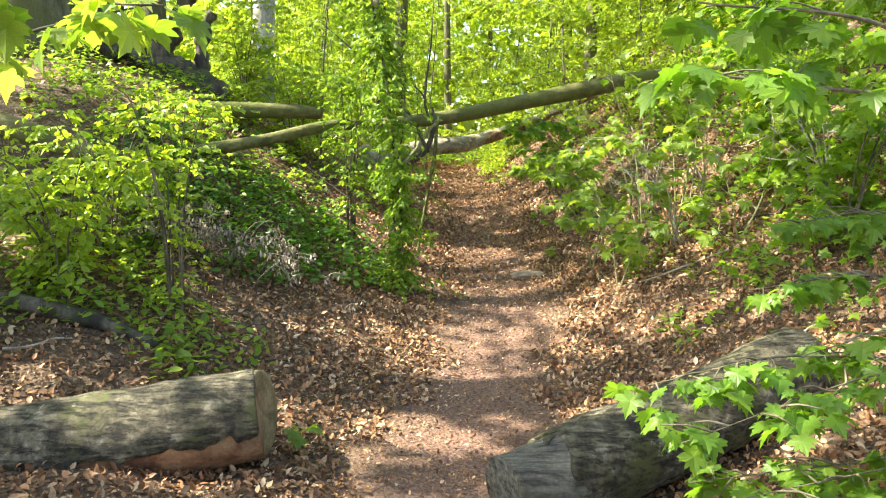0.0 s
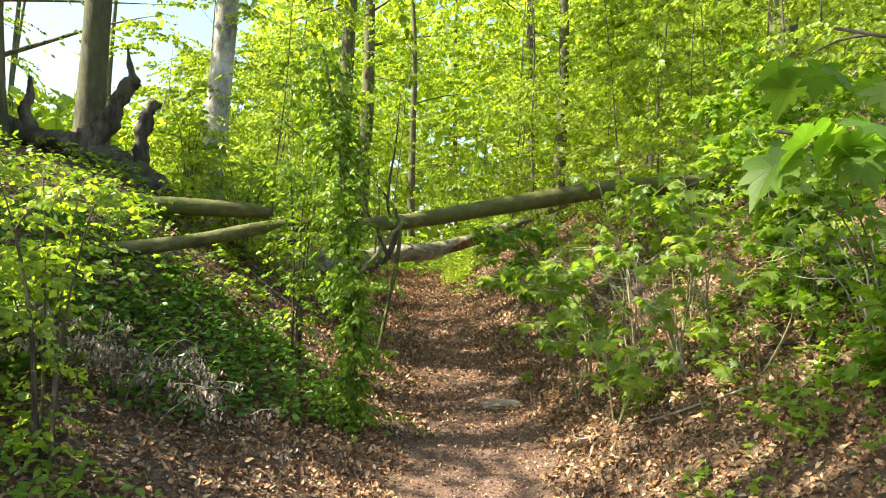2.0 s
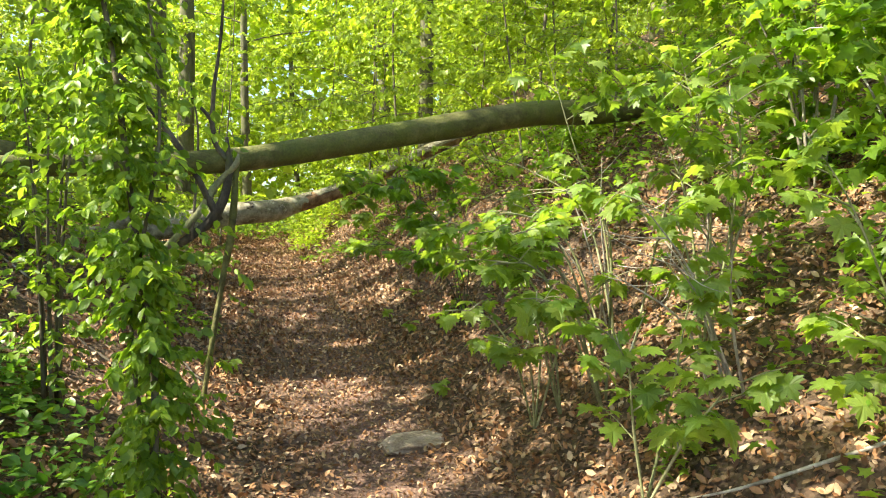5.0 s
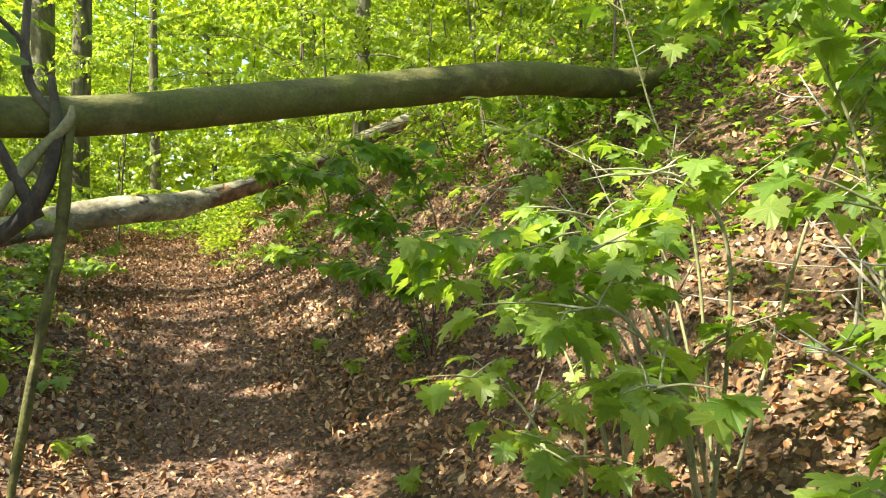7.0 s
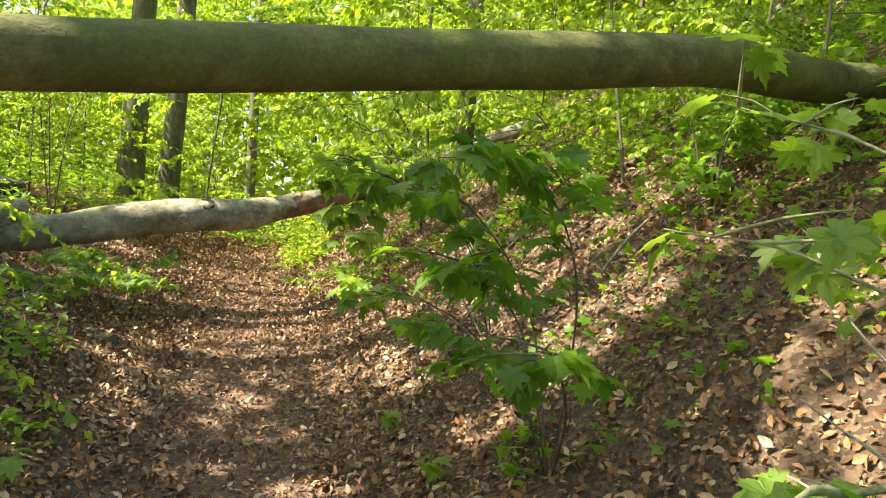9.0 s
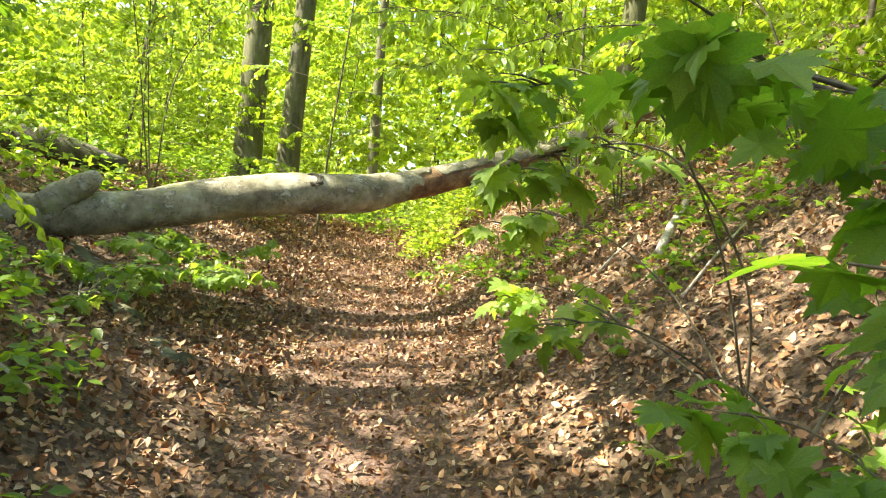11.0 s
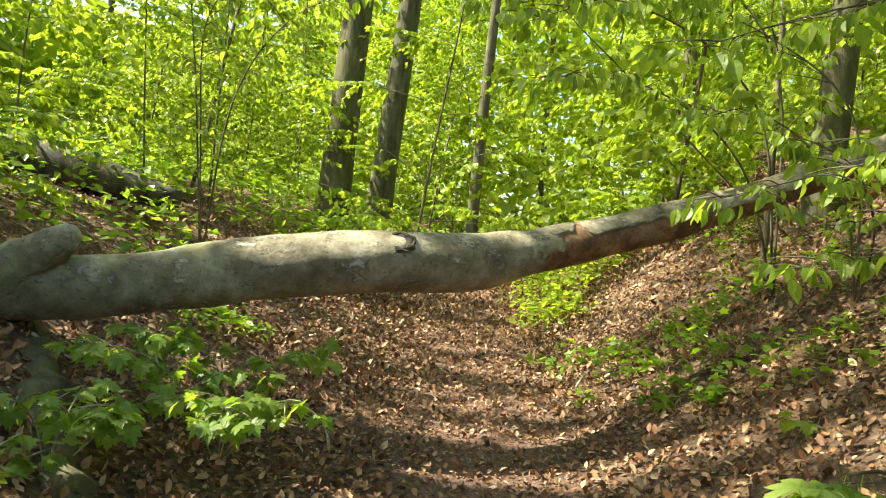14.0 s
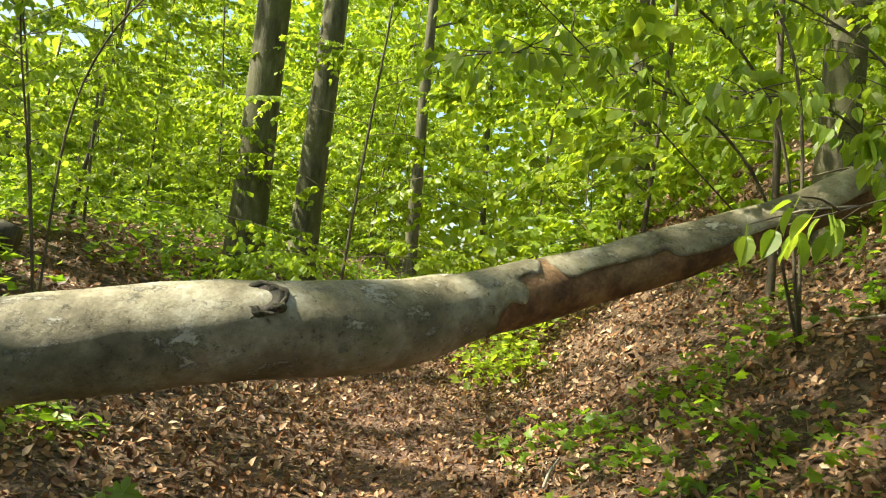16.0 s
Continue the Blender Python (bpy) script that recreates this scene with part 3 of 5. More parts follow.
tree("birch_tree", on_ground(-2.95, 12.1), 14, 0.17, 15, "pale-barked tree on the bank edge", lean=(0.7, 0.1), limbs=14, low=0.42, limb_len=3.0, twigs=11, per_twig=12, twig_len=1.2, leaf_size=0.12, leaf=CANOPY, bark=BARK_PALE)
tree("beech_tree", on_ground(-4.0, 10.4), 15, 0.16, 16, "grey trunk rising behind a broken stump", lean=(0.2, 0.3), limbs=20, low=0.28, limb_len=3.2, twigs=11, per_twig=44, twig_len=1.2, leaf_size=0.13, leaf=CANOPY)
tree("beech_tree", on_ground(-5.05, 9.3), 18, 0.48, 17, "very stout grey trunk on the bank", lean=(0.2, 0.2), limbs=26, low=0.26, limb_len=3.7, twigs=13, per_twig=42, twig_len=1.5, leaf_size=0.14, leaf=CANOPY)


def snag():
    """A broken dark stump with torn limbs."""
    x, y = -3.75, 9.75
    ob = thing("broken_stump", on_ground(x, y, -0.1), "dark broken stump with torn upward limbs", "tree stump")
    part("stump", tube([(-1.2, -0.1, 0.72), (-0.65, 0, 0.42), (-0.03, 0, 0.26), (0.5, 0.05, 0.0), (0.9, 0.1, -0.25)], [0.10, 0.13, 0.17, 0.17, 0.15], 20, 60, 0.5, 7.0, 1.0), BARK_DARK, ob)
    part("limb", tube([(-0.05, 0, 0.28), (0.18, 0, 0.5), (0.36, 0, 0.85), (0.53, 0, 1.08), (0.58, 0, 1.12)], [0.17, 0.13, 0.10, 0.085, 0.04], 14, 40, 0.55, 8.0, 2.0), BARK_DARK, ob)
    part("splinter", tube([(0.53, 0, 1.02), (0.47, 0, 1.3), (0.44, 0, 1.5)], [0.06, 0.03, 0.005], 8, 16, 0.5, 9.0, 3.0), BARK_DARK, ob)
    part("limb", tube([(0.55, 0.2, -0.1), (0.56, 0.2, 0.35), (0.62, 0.2, 0.72), (0.74, 0.2, 0.9)], [0.10, 0.085, 0.085, 0.06], 14, 36, 0.55, 8.0, 4.0), BARK_DARK, ob)
    part("limb", tube([(-0.62, 0, 0.42), (-0.70, 0, 0.72), (-0.64, 0.0, 0.85), (-0.65, 0.0, 1.1)], [0.10, 0.06, 0.06, 0.015], 12, 24, 0.5, 8.0, 5.0), BARK_DARK, ob)


snag()

# understorey: a few kinds, repeated
UNDER, UNDER_FAR = [], []
for i in range(4):
    UNDER.append(tree("beech_sapling", (0, -60 - 6 * i, 0), 4.6 + 0.8 * i, 0.014 + 0.002 * i, 40 + i, "slender young beech with fresh yellow-green leaves", "sapling", "understorey beeches",
                      bark=TWIG, limbs=18, low=0.08, limb_len=1.8 + 0.1 * i, twigs=11, per_twig=25, twig_len=0.8, leaf_size=0.08))
UNDER_MID = []
for i in range(4):
    UNDER_MID.append(tree("beech_sapling", (0, -75 - 6 * i, 0), 5.0 + 0.9 * i, 0.015 + 0.002 * i, 50 + i, "slender young beech with fresh yellow-green leaves", "sapling", "understorey beeches",
                          bark=TWIG, limbs=19, low=0.06, limb_len=2.0 + 0.1 * i, twigs=12, per_twig=36, twig_len=0.85, leaf_size=0.082, shape=SMALL_SHAPE))
for i in range(4):
    UNDER_FAR.append(tree("beech_sapling", (0, -90 - 6 * i, 0), 6.0 + 1.0 * i, 0.018 + 0.003 * i, 60 + i, "slender young beech in bright spring leaf", "sapling", "understorey beeches",
                          bark=TWIG, limbs=18, low=0.06, limb_len=2.3 + 0.1 * i, twigs=12, per_twig=38, twig_len=1.1, leaf_size=0.115, shape=SMALL_SHAPE))


def plant_understorey():
    rng = np.random.default_rng(5)
    # (-6.2, 6.6) and (-7.2, 8.4): unseen saplings added to shade the left bank
    spots = [(-6.6, 21.0), (-0.5, 20.8), (-2.95, 19.4), (-1.6, 9.6), (3.6, 10.3), (2.7, 16.4), (-3.2, 18.2), (2.5, 18.6), (3.3, 5.6), (3.6, 7.8), (3.3, 12.0), (-3.6, 20.4), (1.9, 21.5), (4.6, 9.2), (5.2, 11.5), (4.4, 14.2), (6.2, 9.8), (5.4, 7.0), (-6.2, 6.6), (-7.2, 8.4), (4.0, 12.6), (4.9, 13.0), (3.9, 15.6), (5.0, 16.2), (3.6, 17.6)]
    tries = 0
    while len(spots) < 106 and tries < 9000:
        tries += 1
        y = rng.uniform(2.5, 42)
        x = rng.uniform(-16, 16)
        off = x - float(np.interp(y, PATH_Y, PATH_X))
        if abs(x) > 0.68 * y + 3:
            continue
        if y < 16 and -3.0 < off < 2.9:
            continue
        if abs(off) < (2.0 if y < 22 else 1.1):
            continue
        if -9 < x < -2.0 and y < 15.0:
            continue
        if -0.66 * (y - 1.9) < x < -0.30 * (y - 1.9):
            continue
        if 15 < y < 24.5 and abs(x - 0.5 + 0.19 * (y - 9.5)) < 1.3:
            continue
        if 24 < y < 30 and abs(off) < 5:
            continue
        if any((x - a) ** 2 + (y - b) ** 2 < 1.6 for a, b in spots):
            continue
        spots.append((x, y))
    used = set()
    for k, (x, y) in enumerate(spots):
        src = (UNDER if y < 12.5 else UNDER_MID if y < 21 else UNDER_FAR)[k % 4]
        s = rng.uniform(0.75, 1.2)
        if y < 14:
            s = min(s, (abs(x - float(np.interp(y, PATH_Y, PATH_X))) - 0.35) / 3.0)
        m = pose(x, y, gz(x, y) - 0.05, rng.normal(0, 4), rng.normal(0, 4), rng.uniform(0, 360)) @ Matrix.Scale(s, 4)
        if src.name not in used:
            src.matrix_basis = m
            used.add(src.name)
        else:
            copy_thing(src, m)


plant_understorey()

# canopy added beyond the edges of the view, which dapples the light
for i, (x, y) in enumerate([(-8.5, 4.0), (-9.5, 13.5), (-9.6, 18.0), (7.5, 15.5), (-6.0, 2.5)]):
    tree("beech_tree", on_ground(x, y), 16 + i, 0.26, 70 + i, "tall grey beech added to dapple the light", group="tall beeches", lean=(0.6, 0), limbs=20, low=0.3, limb_len=4.2, twigs=14, per_twig=(17, 5, 4, 12, 58)[i], twig_len=1.5, leaf_size=0.14, leaf=CANOPY)

# out-of-view tree added so its crown shades the start of the path
tree("beech_tree", on_ground(-6.3, 4.3), 15, 0.22, 76, "unseen tall beech added to shade the start of the path", group="tall beeches", lean=(0.3, 0), limbs=12, low=0.6, limb_len=1.8, twigs=10, per_twig=12, twig_len=1.2, leaf_size=0.14, leaf=CANOPY)

# unseen trunks placed so that their shadows band the gully floor
for i, (x, y, r) in enumerate([(-9.0, 15.32, 0.11), (-9.1, 14.55, 0.14), (-9.0, 13.99, 0.21), (-9.3, 16.3, 0.14)]):
    tree("slim_tree", on_ground(x, y), 15.0, r, 90 + i, "slim grey tree out of view that casts a shadow band", group="slim trees", lean=(0.1, 0), limbs=9, low=0.74, limb_len=1.6, twigs=8, per_twig=16, twig_len=0.9, leaf_size=0.11, leaf=CANOPY)
# leafy tree added for the shade its crown throws on the gully
tree("slim_tree", on_ground(-4.9, 12.6), 10.0, 0.085, 95, "slim leafy tree added to shade the gully", group="slim trees", lean=(0.3, 0), limbs=14, low=0.45, limb_len=2.0, twigs=8, per_twig=26, twig_len=0.9, leaf_size=0.11, leaf=CANOPY)
# tree outside the view, added so its dense crown shades the bank herbs
tree("beech_tree", on_ground(-8.1, 5.9), 7.4, 0.12, 96, "unseen young beech added to shade the bank", group="tall beeches", lean=(0.3, 0.2), limbs=20, low=0.45, limb_len=1.5, twigs=12, per_twig=26, twig_len=0.8, leaf_size=0.12, leaf=CANOPY)


# far woods: nobody could count them
def far_woods():
    rng = np.random.default_rng(9)
    n = 62000
    ang = rng.uniform(-1.05, 1.05, n)
    r = rng.uniform(34, 58, n)
    x, y = r * np.sin(ang), 8 + r * np.cos(ang)
    h = rng.uniform(0, 1, n) ** 0.9 * np.where((ang < -0.24) & (ang > -0.62), 7, 19)
    z = ground_z(x, y) + h
    p = np.stack([x, y, z], -1)
    a = rng.normal(0, 1, (n, 3))
    nor = rng.normal(0, 0.5, (n, 3)) + (0, 0, 0.8)
    ob = new("far_woods", mesh_of("far_woods", *leaf_cloud(SMALL_SHAPE, p, a, nor, rng.uniform(0.4, 0.9, n)), CANOPY, False))
    tagged(ob, "distant spring woodland in bright yellow-green leaf", "woods", kind="stuff")
    for i in range(11):
        an, rr = rng.uniform(-0.9, 0.9), rng.uniform(34, 50)
        x, y = rr * math.sin(an), 8 + rr * math.cos(an)
        t = thing("far_tree", on_ground(x, y, -0.2), "distant slim grey forest trunk", "tree", "distant trunks")
        part("trunk", tube([(0, 0, 0), (rng.normal(0, 0.3), 0, 7), (rng.normal(0, 0.6), 0, 17)], [rng.uniform(0.12, 0.25), 0.14, 0.06], 8, 10, 0.05), BARK_GREY, t)


far_woods()


# ---- fallen leaves and ground cover ----
def slope_normal(x, y):
    e = 0.06
    gx = (ground_z(x + e, y) - ground_z(x - e, y)) / (2 * e)
    gy = (ground_z(x, y + e) - ground_z(x, y - e)) / (2 * e)
    return unit(np.stack([-gx, -gy, np.ones_like(gx)], -1))


def litter():
    rng = np.random.default_rng(21)
    n = 265000
    y = 1.0 + 27.0 * rng.random(n) ** 1.6
    x = np.interp(y, PATH_Y, PATH_X) + rng.normal(0, 1, n) * 1.0 + rng.uniform(-2.6, 3.2, n)
    off = np.abs(x - np.interp(y, PATH_Y, PATH_X))
    tread = off < 0.42 + 0.12 * np.sin(2.3 * y) + 0.08 * np.sin(7.1 * y + 9.0 * x)
    keep = rng.random(n) < np.where(tread, np.interp(y, [0, 5.5, 8, 20], [0.30, 0.42, 0.94, 0.97]), 1.0)
    x, y, tread = x[keep], y[keep], tread[keep]
    n = len(x)
    nor = slope_normal(x, y) + rng.normal(0, 0.42, (n, 3))
    p = np.stack([x, y, ground_z(x, y) + rng.uniform(0.001, 0.026, n)], -1)
    a = rng.normal(0, 1, (n, 3))
    size = np.interp(y, [4, 10, 20], [0.9, 1.05, 1.2]) * (0.015 + 0.045 * rng.random(n) ** 1.6) * np.where(tread, np.interp(y, [6, 9], [0.62, 0.8]), 1.0)
    shape = (np.array([(0, 0, 0.02), (0.26, 0.34, 0.10), (0.21, 0.72, 0.15), (0.03, 1, 0.0), (-0.22, 0.66, 0.10), (-0.27, 0.30, 0.14)]), np.array([(0, 1, 2, 3), (0, 3, 4, 5)]))
    ob = new("leaf_litter", mesh_of("leaf_litter", *leaf_cloud(shape, p, a, nor, size), LITTER, False))
    tagged(ob, "dry brown fallen leaves covering the forest floor", "dead leaves", kind="stuff")


litter()


def wide_litter():
    """Coarser dead leaves further from the path."""
    rng = np.random.default_rng(22)
    n = 24000
    x, y = rng.uniform(-15, 15, n), rng.uniform(-6, 34, n)
    off = np.abs(x - np.interp(y, PATH_Y, PATH_X))
    keep = (off > 2.6) | (y < 1.2) | (y > 27)
    x, y = x[keep], y[keep]
    n = len(x)
    p = np.stack([x, y, ground_z(x, y) + rng.uniform(0.002, 0.03, n)], -1)
    ob = new("leaf_litter", mesh_of("leaf_litter", *leaf_cloud((SMALL_SHAPE[0] * (0.9, 1, 1.3), SMALL_SHAPE[1]), p, rng.normal(0, 1, (n, 3)), slope_normal(x, y) + rng.normal(0, 0.35, (n, 3)), rng.uniform(0.05, 0.13, n)), LITTER, False))
    tagged(ob, "dry brown fallen leaves under the trees", "dead leaves", kind="stuff")


wide_litter()


def cover(name, label, mat, shape, spots, count, height, size, seed, category="plants"):
    """Low plants that nobody could count; spots: x, y, radius."""
    rng = np.random.default_rng(seed)
    xs, ys, hs = [], [], []
    w = np.array([r * r for _, _, r, _ in spots], float)
    w /= w.sum()
    for (cx, cy, r, hh), k in zip(spots, (w * count).astype(int)):
        plants = max(1, k // 9)
        pr, pa = r * np.sqrt(rng.random(plants)), rng.uniform(0, 2 * math.pi, plants)
        ph = hh * height * rng.uniform(0.35, 1.0, plants) * (1 - 0.5 * (pr / r) ** 2)
        own = rng.integers(0, plants, k)
        lean = 0.09 + 0.25 * ph[own]
        ang = rng.uniform(0, 2 * math.pi, k)
        rad = lean * np.sqrt(rng.random(k))
        xs.append(cx + (pr * np.cos(pa))[own] + rad * np.cos(ang))
        ys.append(cy + (pr * np.sin(pa))[own] + rad * np.sin(ang))
        hs.append(ph[own] * rng.uniform(0.25, 1.0, k))
    x, y, h = np.concatenate(xs), np.concatenate(ys), np.concatenate(hs)
    n = len(x)
    p = np.stack([x, y, ground_z(x, y) + 0.02 + h], -1)
    a = rng.normal(0, 1, (n, 3)) * (1, 1, 0.35)
    nor = rng.normal(0, 0.38, (n, 3)) + (0, 0, 1)
    ob = new(name, mesh_of(name, *leaf_cloud(shape, p, a, nor, size * rng.uniform(0.5, 1.25, n)), mat, False))
    tagged(ob, label, category, kind="stuff")


cover("green_herbs", "dense dark green woodland herbs beside the path", HERB, BEECH_SHAPE,
      [(-1.05, 6.75, 0.55, 1.1), (-1.75, 6.15, 0.7, 1.0), (-2.4, 6.9, 0.8, 1.0), (-2.6, 5.6, 0.6, 0.9), (-1.5, 7.4, 0.55, 0.8)], 4600, 0.36, 0.07, 31)
cover("bank_herbs", "light green seedlings and herbs on the bank", VINE, MAPLE_LOW,
      [(-2.2, 8.2, 0.9, 1.0), (-3.2, 7.6, 1.0, 1.1), (-3.0, 9.6, 1.2, 0.8), (-2.0, 10.2, 0.9, 0.8), (-4.5, 7.8, 1.2, 1.0), (-2.8, 11.6, 0.9, 1.0), (-3.6, 5.0, 0.6, 0.6)], 4900, 0.36, 0.065, 32)
cover("gully_edge_herbs", "fresh green seedlings along the foot of the bank", VINE, BEECH_SHAPE,
      [(-1.5, 4.35, 0.4, 0.8), (-2.3, 4.7, 0.5, 0.8), (-2.9, 4.1, 0.6, 0.8), (-0.75, 10.3, 0.45, 0.9), (-0.95, 11.3, 0.45, 1.1), (-1.5, 12.2, 0.4, 1.0), (-1.2, 15.2, 0.3, 0.6)], 2700, 0.40, 0.07, 33)
cover("plateau_herbs", "low green cover among the trees on the plateau", VINE, SMALL_SHAPE,
      [(-3.5, 16.0, 1.8, 1.0), (-5.5, 18.5, 2.5, 1.0), (-3.0, 20.5, 2.0, 1.2), (-6.0, 13.5, 2.5, 1.0), (-6.5, 6.0, 2.0, 1.0), (1.5, 24.5, 2.5, 1.3), (-2.5, 26.0, 3.0, 1.3), (4.0, 24.0, 2.5, 1.2)], 16000, 0.8, 0.11, 34)
cover("slope_seedlings", "scattered small green seedlings on the leafy slope", MAPLE, MAPLE_LOW,
      [(2.3, 4.6, 0.9, 0.9), (2.6, 6.2, 1.0, 1.0), (3.2, 7.6, 0.9, 0.9), (2.4, 9.8, 0.8, 0.8), (3.3, 10.6, 0.9, 0.8), (2.5, 12.3, 0.6, 0.7), (3.6, 13.2, 1.2, 0.8), (2.3, 15.6, 0.8, 0.7), (1.65, 15.0, 0.5, 0.6), (2.25, 14.3, 0.55, 0.6), (1.3, 15.9, 0.45, 0.7), (3.8, 5.0, 1.4, 1.3), (4.4, 12.4, 1.4, 1.6), (3.6, 8.8, 1.0, 1.5), (4.3, 10.0, 1.2, 1.8), (3.9, 11.7, 1.0, 1.3), (4.6, 14.8, 1.5, 1.6), (5.4, 10.2, 1.5, 1.6), (3.5, 17.0, 1.2, 1.4)], 13000, 0.36, 0.065, 35)
cover("gully_bush", "bright yellow-green bush low in the gully", BEECH, BEECH_SHAPE,
      [(1.2, 17.8, 0.35, 0.9), (1.6, 18.4, 0.3, 1.5), (1.3, 19.2, 0.45, 1.3), (1.9, 19.3, 0.4, 1.7)], 2200, 0.8, 0.075, 36, "bush")


# ---- bushes and saplings ----
def bush(name, base, label, category, height, spread, stems, twigs, per_twig, leaf, shape, leaf_size, seed, stem_mat=TWIG, twig_len=0.3, arch=0.5, group=""):
    rng = np.random.default_rng(seed)
    ob = thing(name, base, label, category, group)
    p0, dd, ll = [], [], []
    for i in range(stems):
        az = i * 2.4 + rng.normal(0, 0.5)
        h = height * rng.uniform(0.7, 1.05)
        r = spread * rng.uniform(0.4, 1.0)
        c, s = math.cos(az), math.sin(az)
        pts = [(0.04 * c, 0.04 * s, -0.06), (r * 0.25 * c, r * 0.25 * s, h * 0.45), (r * 0.65 * c, r * 0.65 * s, h * 0.85), (r * c, r * s, h * (1.0 - 0.25 * arch * rng.random()))]
        part("stem", tube(pts, [0.006 + 0.003 * height, 0.005, 0.002], 5, 12), stem_mat, ob)
        ls = spline(pts, 30)
        for k in range(twigs):
            j = int(30 * rng.uniform(0.06, 1.0))
            a = rng.uniform(0, 2 * math.pi)
            p0.append(ls[min(j, 29)])
            dd.append((math.cos(a), math.sin(a), rng.normal(0.1, 0.2)))
            ll.append(twig_len * rng.uniform(0.5, 1.3))
    p0, dd, ll = np.array(p0), unit(np.array(dd)), np.array(ll)
    part("foliage", leaf_cloud(shape, *twig_leaves(rng, p0, dd, ll, per_twig, leaf_size, 0.3, 0.55, 0.5)), leaf, ob, "many small fresh leaves", smooth=False)
    return ob


bush("leafy_shrub", on_ground(-1.75, 4.75), "upright yellow-green shrub behind a sawn log", "shrub", 1.75, 0.42, 5, 20, 13, BEECH, SMALL_SHAPE, 0.045, 101, twig_len=0.28)
bush("leafy_shrub", on_ground(-2.35, 4.5), "low yellow-green shrub among dead twigs", "shrub", 0.95, 0.6, 8, 21, 12, BEECH, BEECH_SHAPE, 0.06, 102)
bush("leafy_shrub", on_ground(-3.0, 3.7), "low spreading shrub with fresh leaves", "shrub", 0.7, 0.55, 6, 16, 12, BEECH, BEECH_SHAPE, 0.055, 103)
bush("leafy_shrub", on_ground(-3.1, 5.3), "shrub with fresh yellow-green leaves on the bank", "shrub", 0.6, 0.5, 5, 12, 12, BEECH, BEECH_SHAPE, 0.05, 104)
bush("leafy_shrub", on_ground(-2.2, 5.5), "small shrub beside pale dead brush", "shrub", 0.8, 0.45, 6, 18, 12, VINE, BEECH_SHAPE, 0.055, 105)
bush("leafy_shrub", on_ground(-1.9, 9.6), "leafy shrub leaning out over the bank", "shrub", 1.35, 0.7, 7, 22, 13, BEECH, BEECH_SHAPE, 0.06, 107, twig_len=0.4)
bush("leafy_shrub", on_ground(-2.9, 10.9), "tall bright shrub below a pale trunk", "shrub", 1.2, 0.8, 7, 22, 13, BEECH, BEECH_SHAPE, 0.065, 108, twig_len=0.45)
bush("leafy_shrub", on_ground(-2.65, 12.35), "dense leafy shrub on the bank edge", "shrub", 1.2, 0.7, 8, 22, 13, VINE, BEECH_SHAPE, 0.065, 121, twig_len=0.4)
bush("leafy_shrub", on_ground(-2.5, 13.2), "leafy shrub above a fallen trunk", "shrub", 1.6, 0.7, 8, 24, 13, VINE, BEECH_SHAPE, 0.07, 122, twig_len=0.4)
bush("leafy_shrub", on_ground(-3.0, 11.5), "dense leafy shrub below a pale trunk", "shrub", 1.1, 0.7, 8, 20, 13, VINE, BEECH_SHAPE, 0.065, 123, twig_len=0.4)
bush("leafy_shrub", on_ground(-2.3, 5.0), "yellow-green shrub among dead twigs on the bank", "shrub", 1.1, 0.5, 6, 14, 12, BEECH, BEECH_SHAPE, 0.05, 124, twig_len=0.3)
bush("maple_bush", on_ground(2.75, 6.0), "young maple with light green lobed leaves on the slope", "sapling", 1.6, 0.8, 7, 28, 9, MAPLE, MAPLE_LOW, 0.085, 111, TWIG_PALE, 0.35, group="young maples")
bush("maple_bush", on_ground(2.55, 4.7), "young maple with sparse lobed leaves on the slope", "sapling", 1.3, 0.8, 6, 24, 9, MAPLE, MAPLE_LOW, 0.085, 112, TWIG, 0.35, group="young maples")
bush("maple_bush", on_ground(3.3, 7.3), "bushy young maple higher on the slope", "sapling", 1.9, 0.9, 8, 30, 9, MAPLE, MAPLE_LOW, 0.09, 113, TWIG_PALE, 0.4, group="young maples")
bush("maple_bush", on_ground(3.0, 10.4), "young maple in shade on the slope", "sapling", 0.9, 0.6, 4, 14, 8, MAPLE, MAPLE_LOW, 0.075, 115, TWIG, 0.35, group="young maples")
bush("maple_bush", on_ground(3.9, 4.2), "tall young maple at the edge of the slope", "sapling", 2.4, 1.1, 9, 32, 9, MAPLE, MAPLE_LOW, 0.09, 116, STEM_GREEN, 0.45, group="young maples")


bush("leafy_shrub", on_ground(-0.95, 7.5), "tall leafy shrub beside a climber on the bank", "shrub", 2.3, 0.45, 5, 40, 12, VINE, BEECH_SHAPE, 0.05, 109, twig_len=0.28)


def dead_sapling(x, y, seed):
    rng = np.random.default_rng(seed)
    base = on_ground(x, y, -0.04)
    ob = thing("dead_sapling", base, "bare pale dead stems among green maples", "dead sapling", "bare dead saplings")
    for i in range(6):
        a = rng.uniform(1.6, 4.4)
        r, h = rng.uniform(0.2, 0.6), rng.uniform(0.5, 1.1)
        pts = [(rng.normal(0, 0.05), rng.normal(0, 0.05), 0), (0.4 * r * math.cos(a), 0.4 * r * math.sin(a), 0.6 * h), (r * math.cos(a), r * math.sin(a), h)]
        part("stem", tube(pts, [0.008, 0.006, 0.002], 5, 10, 0.2, 9.0, i), TWIG_PALE, ob)
        for k in range(3):
            p = spline(pts, 10)[rng.integers(4, 9)]
            d = rng.normal(0, 1, 3) * (1, 1, 0.5)
            part("twig", tube([p, p + d * 0.1, p + d * 0.18 + (0, 0, 0.03)], [0.003, 0.002, 0.001], 4, 5, cap=False), TWIG_PALE, ob)


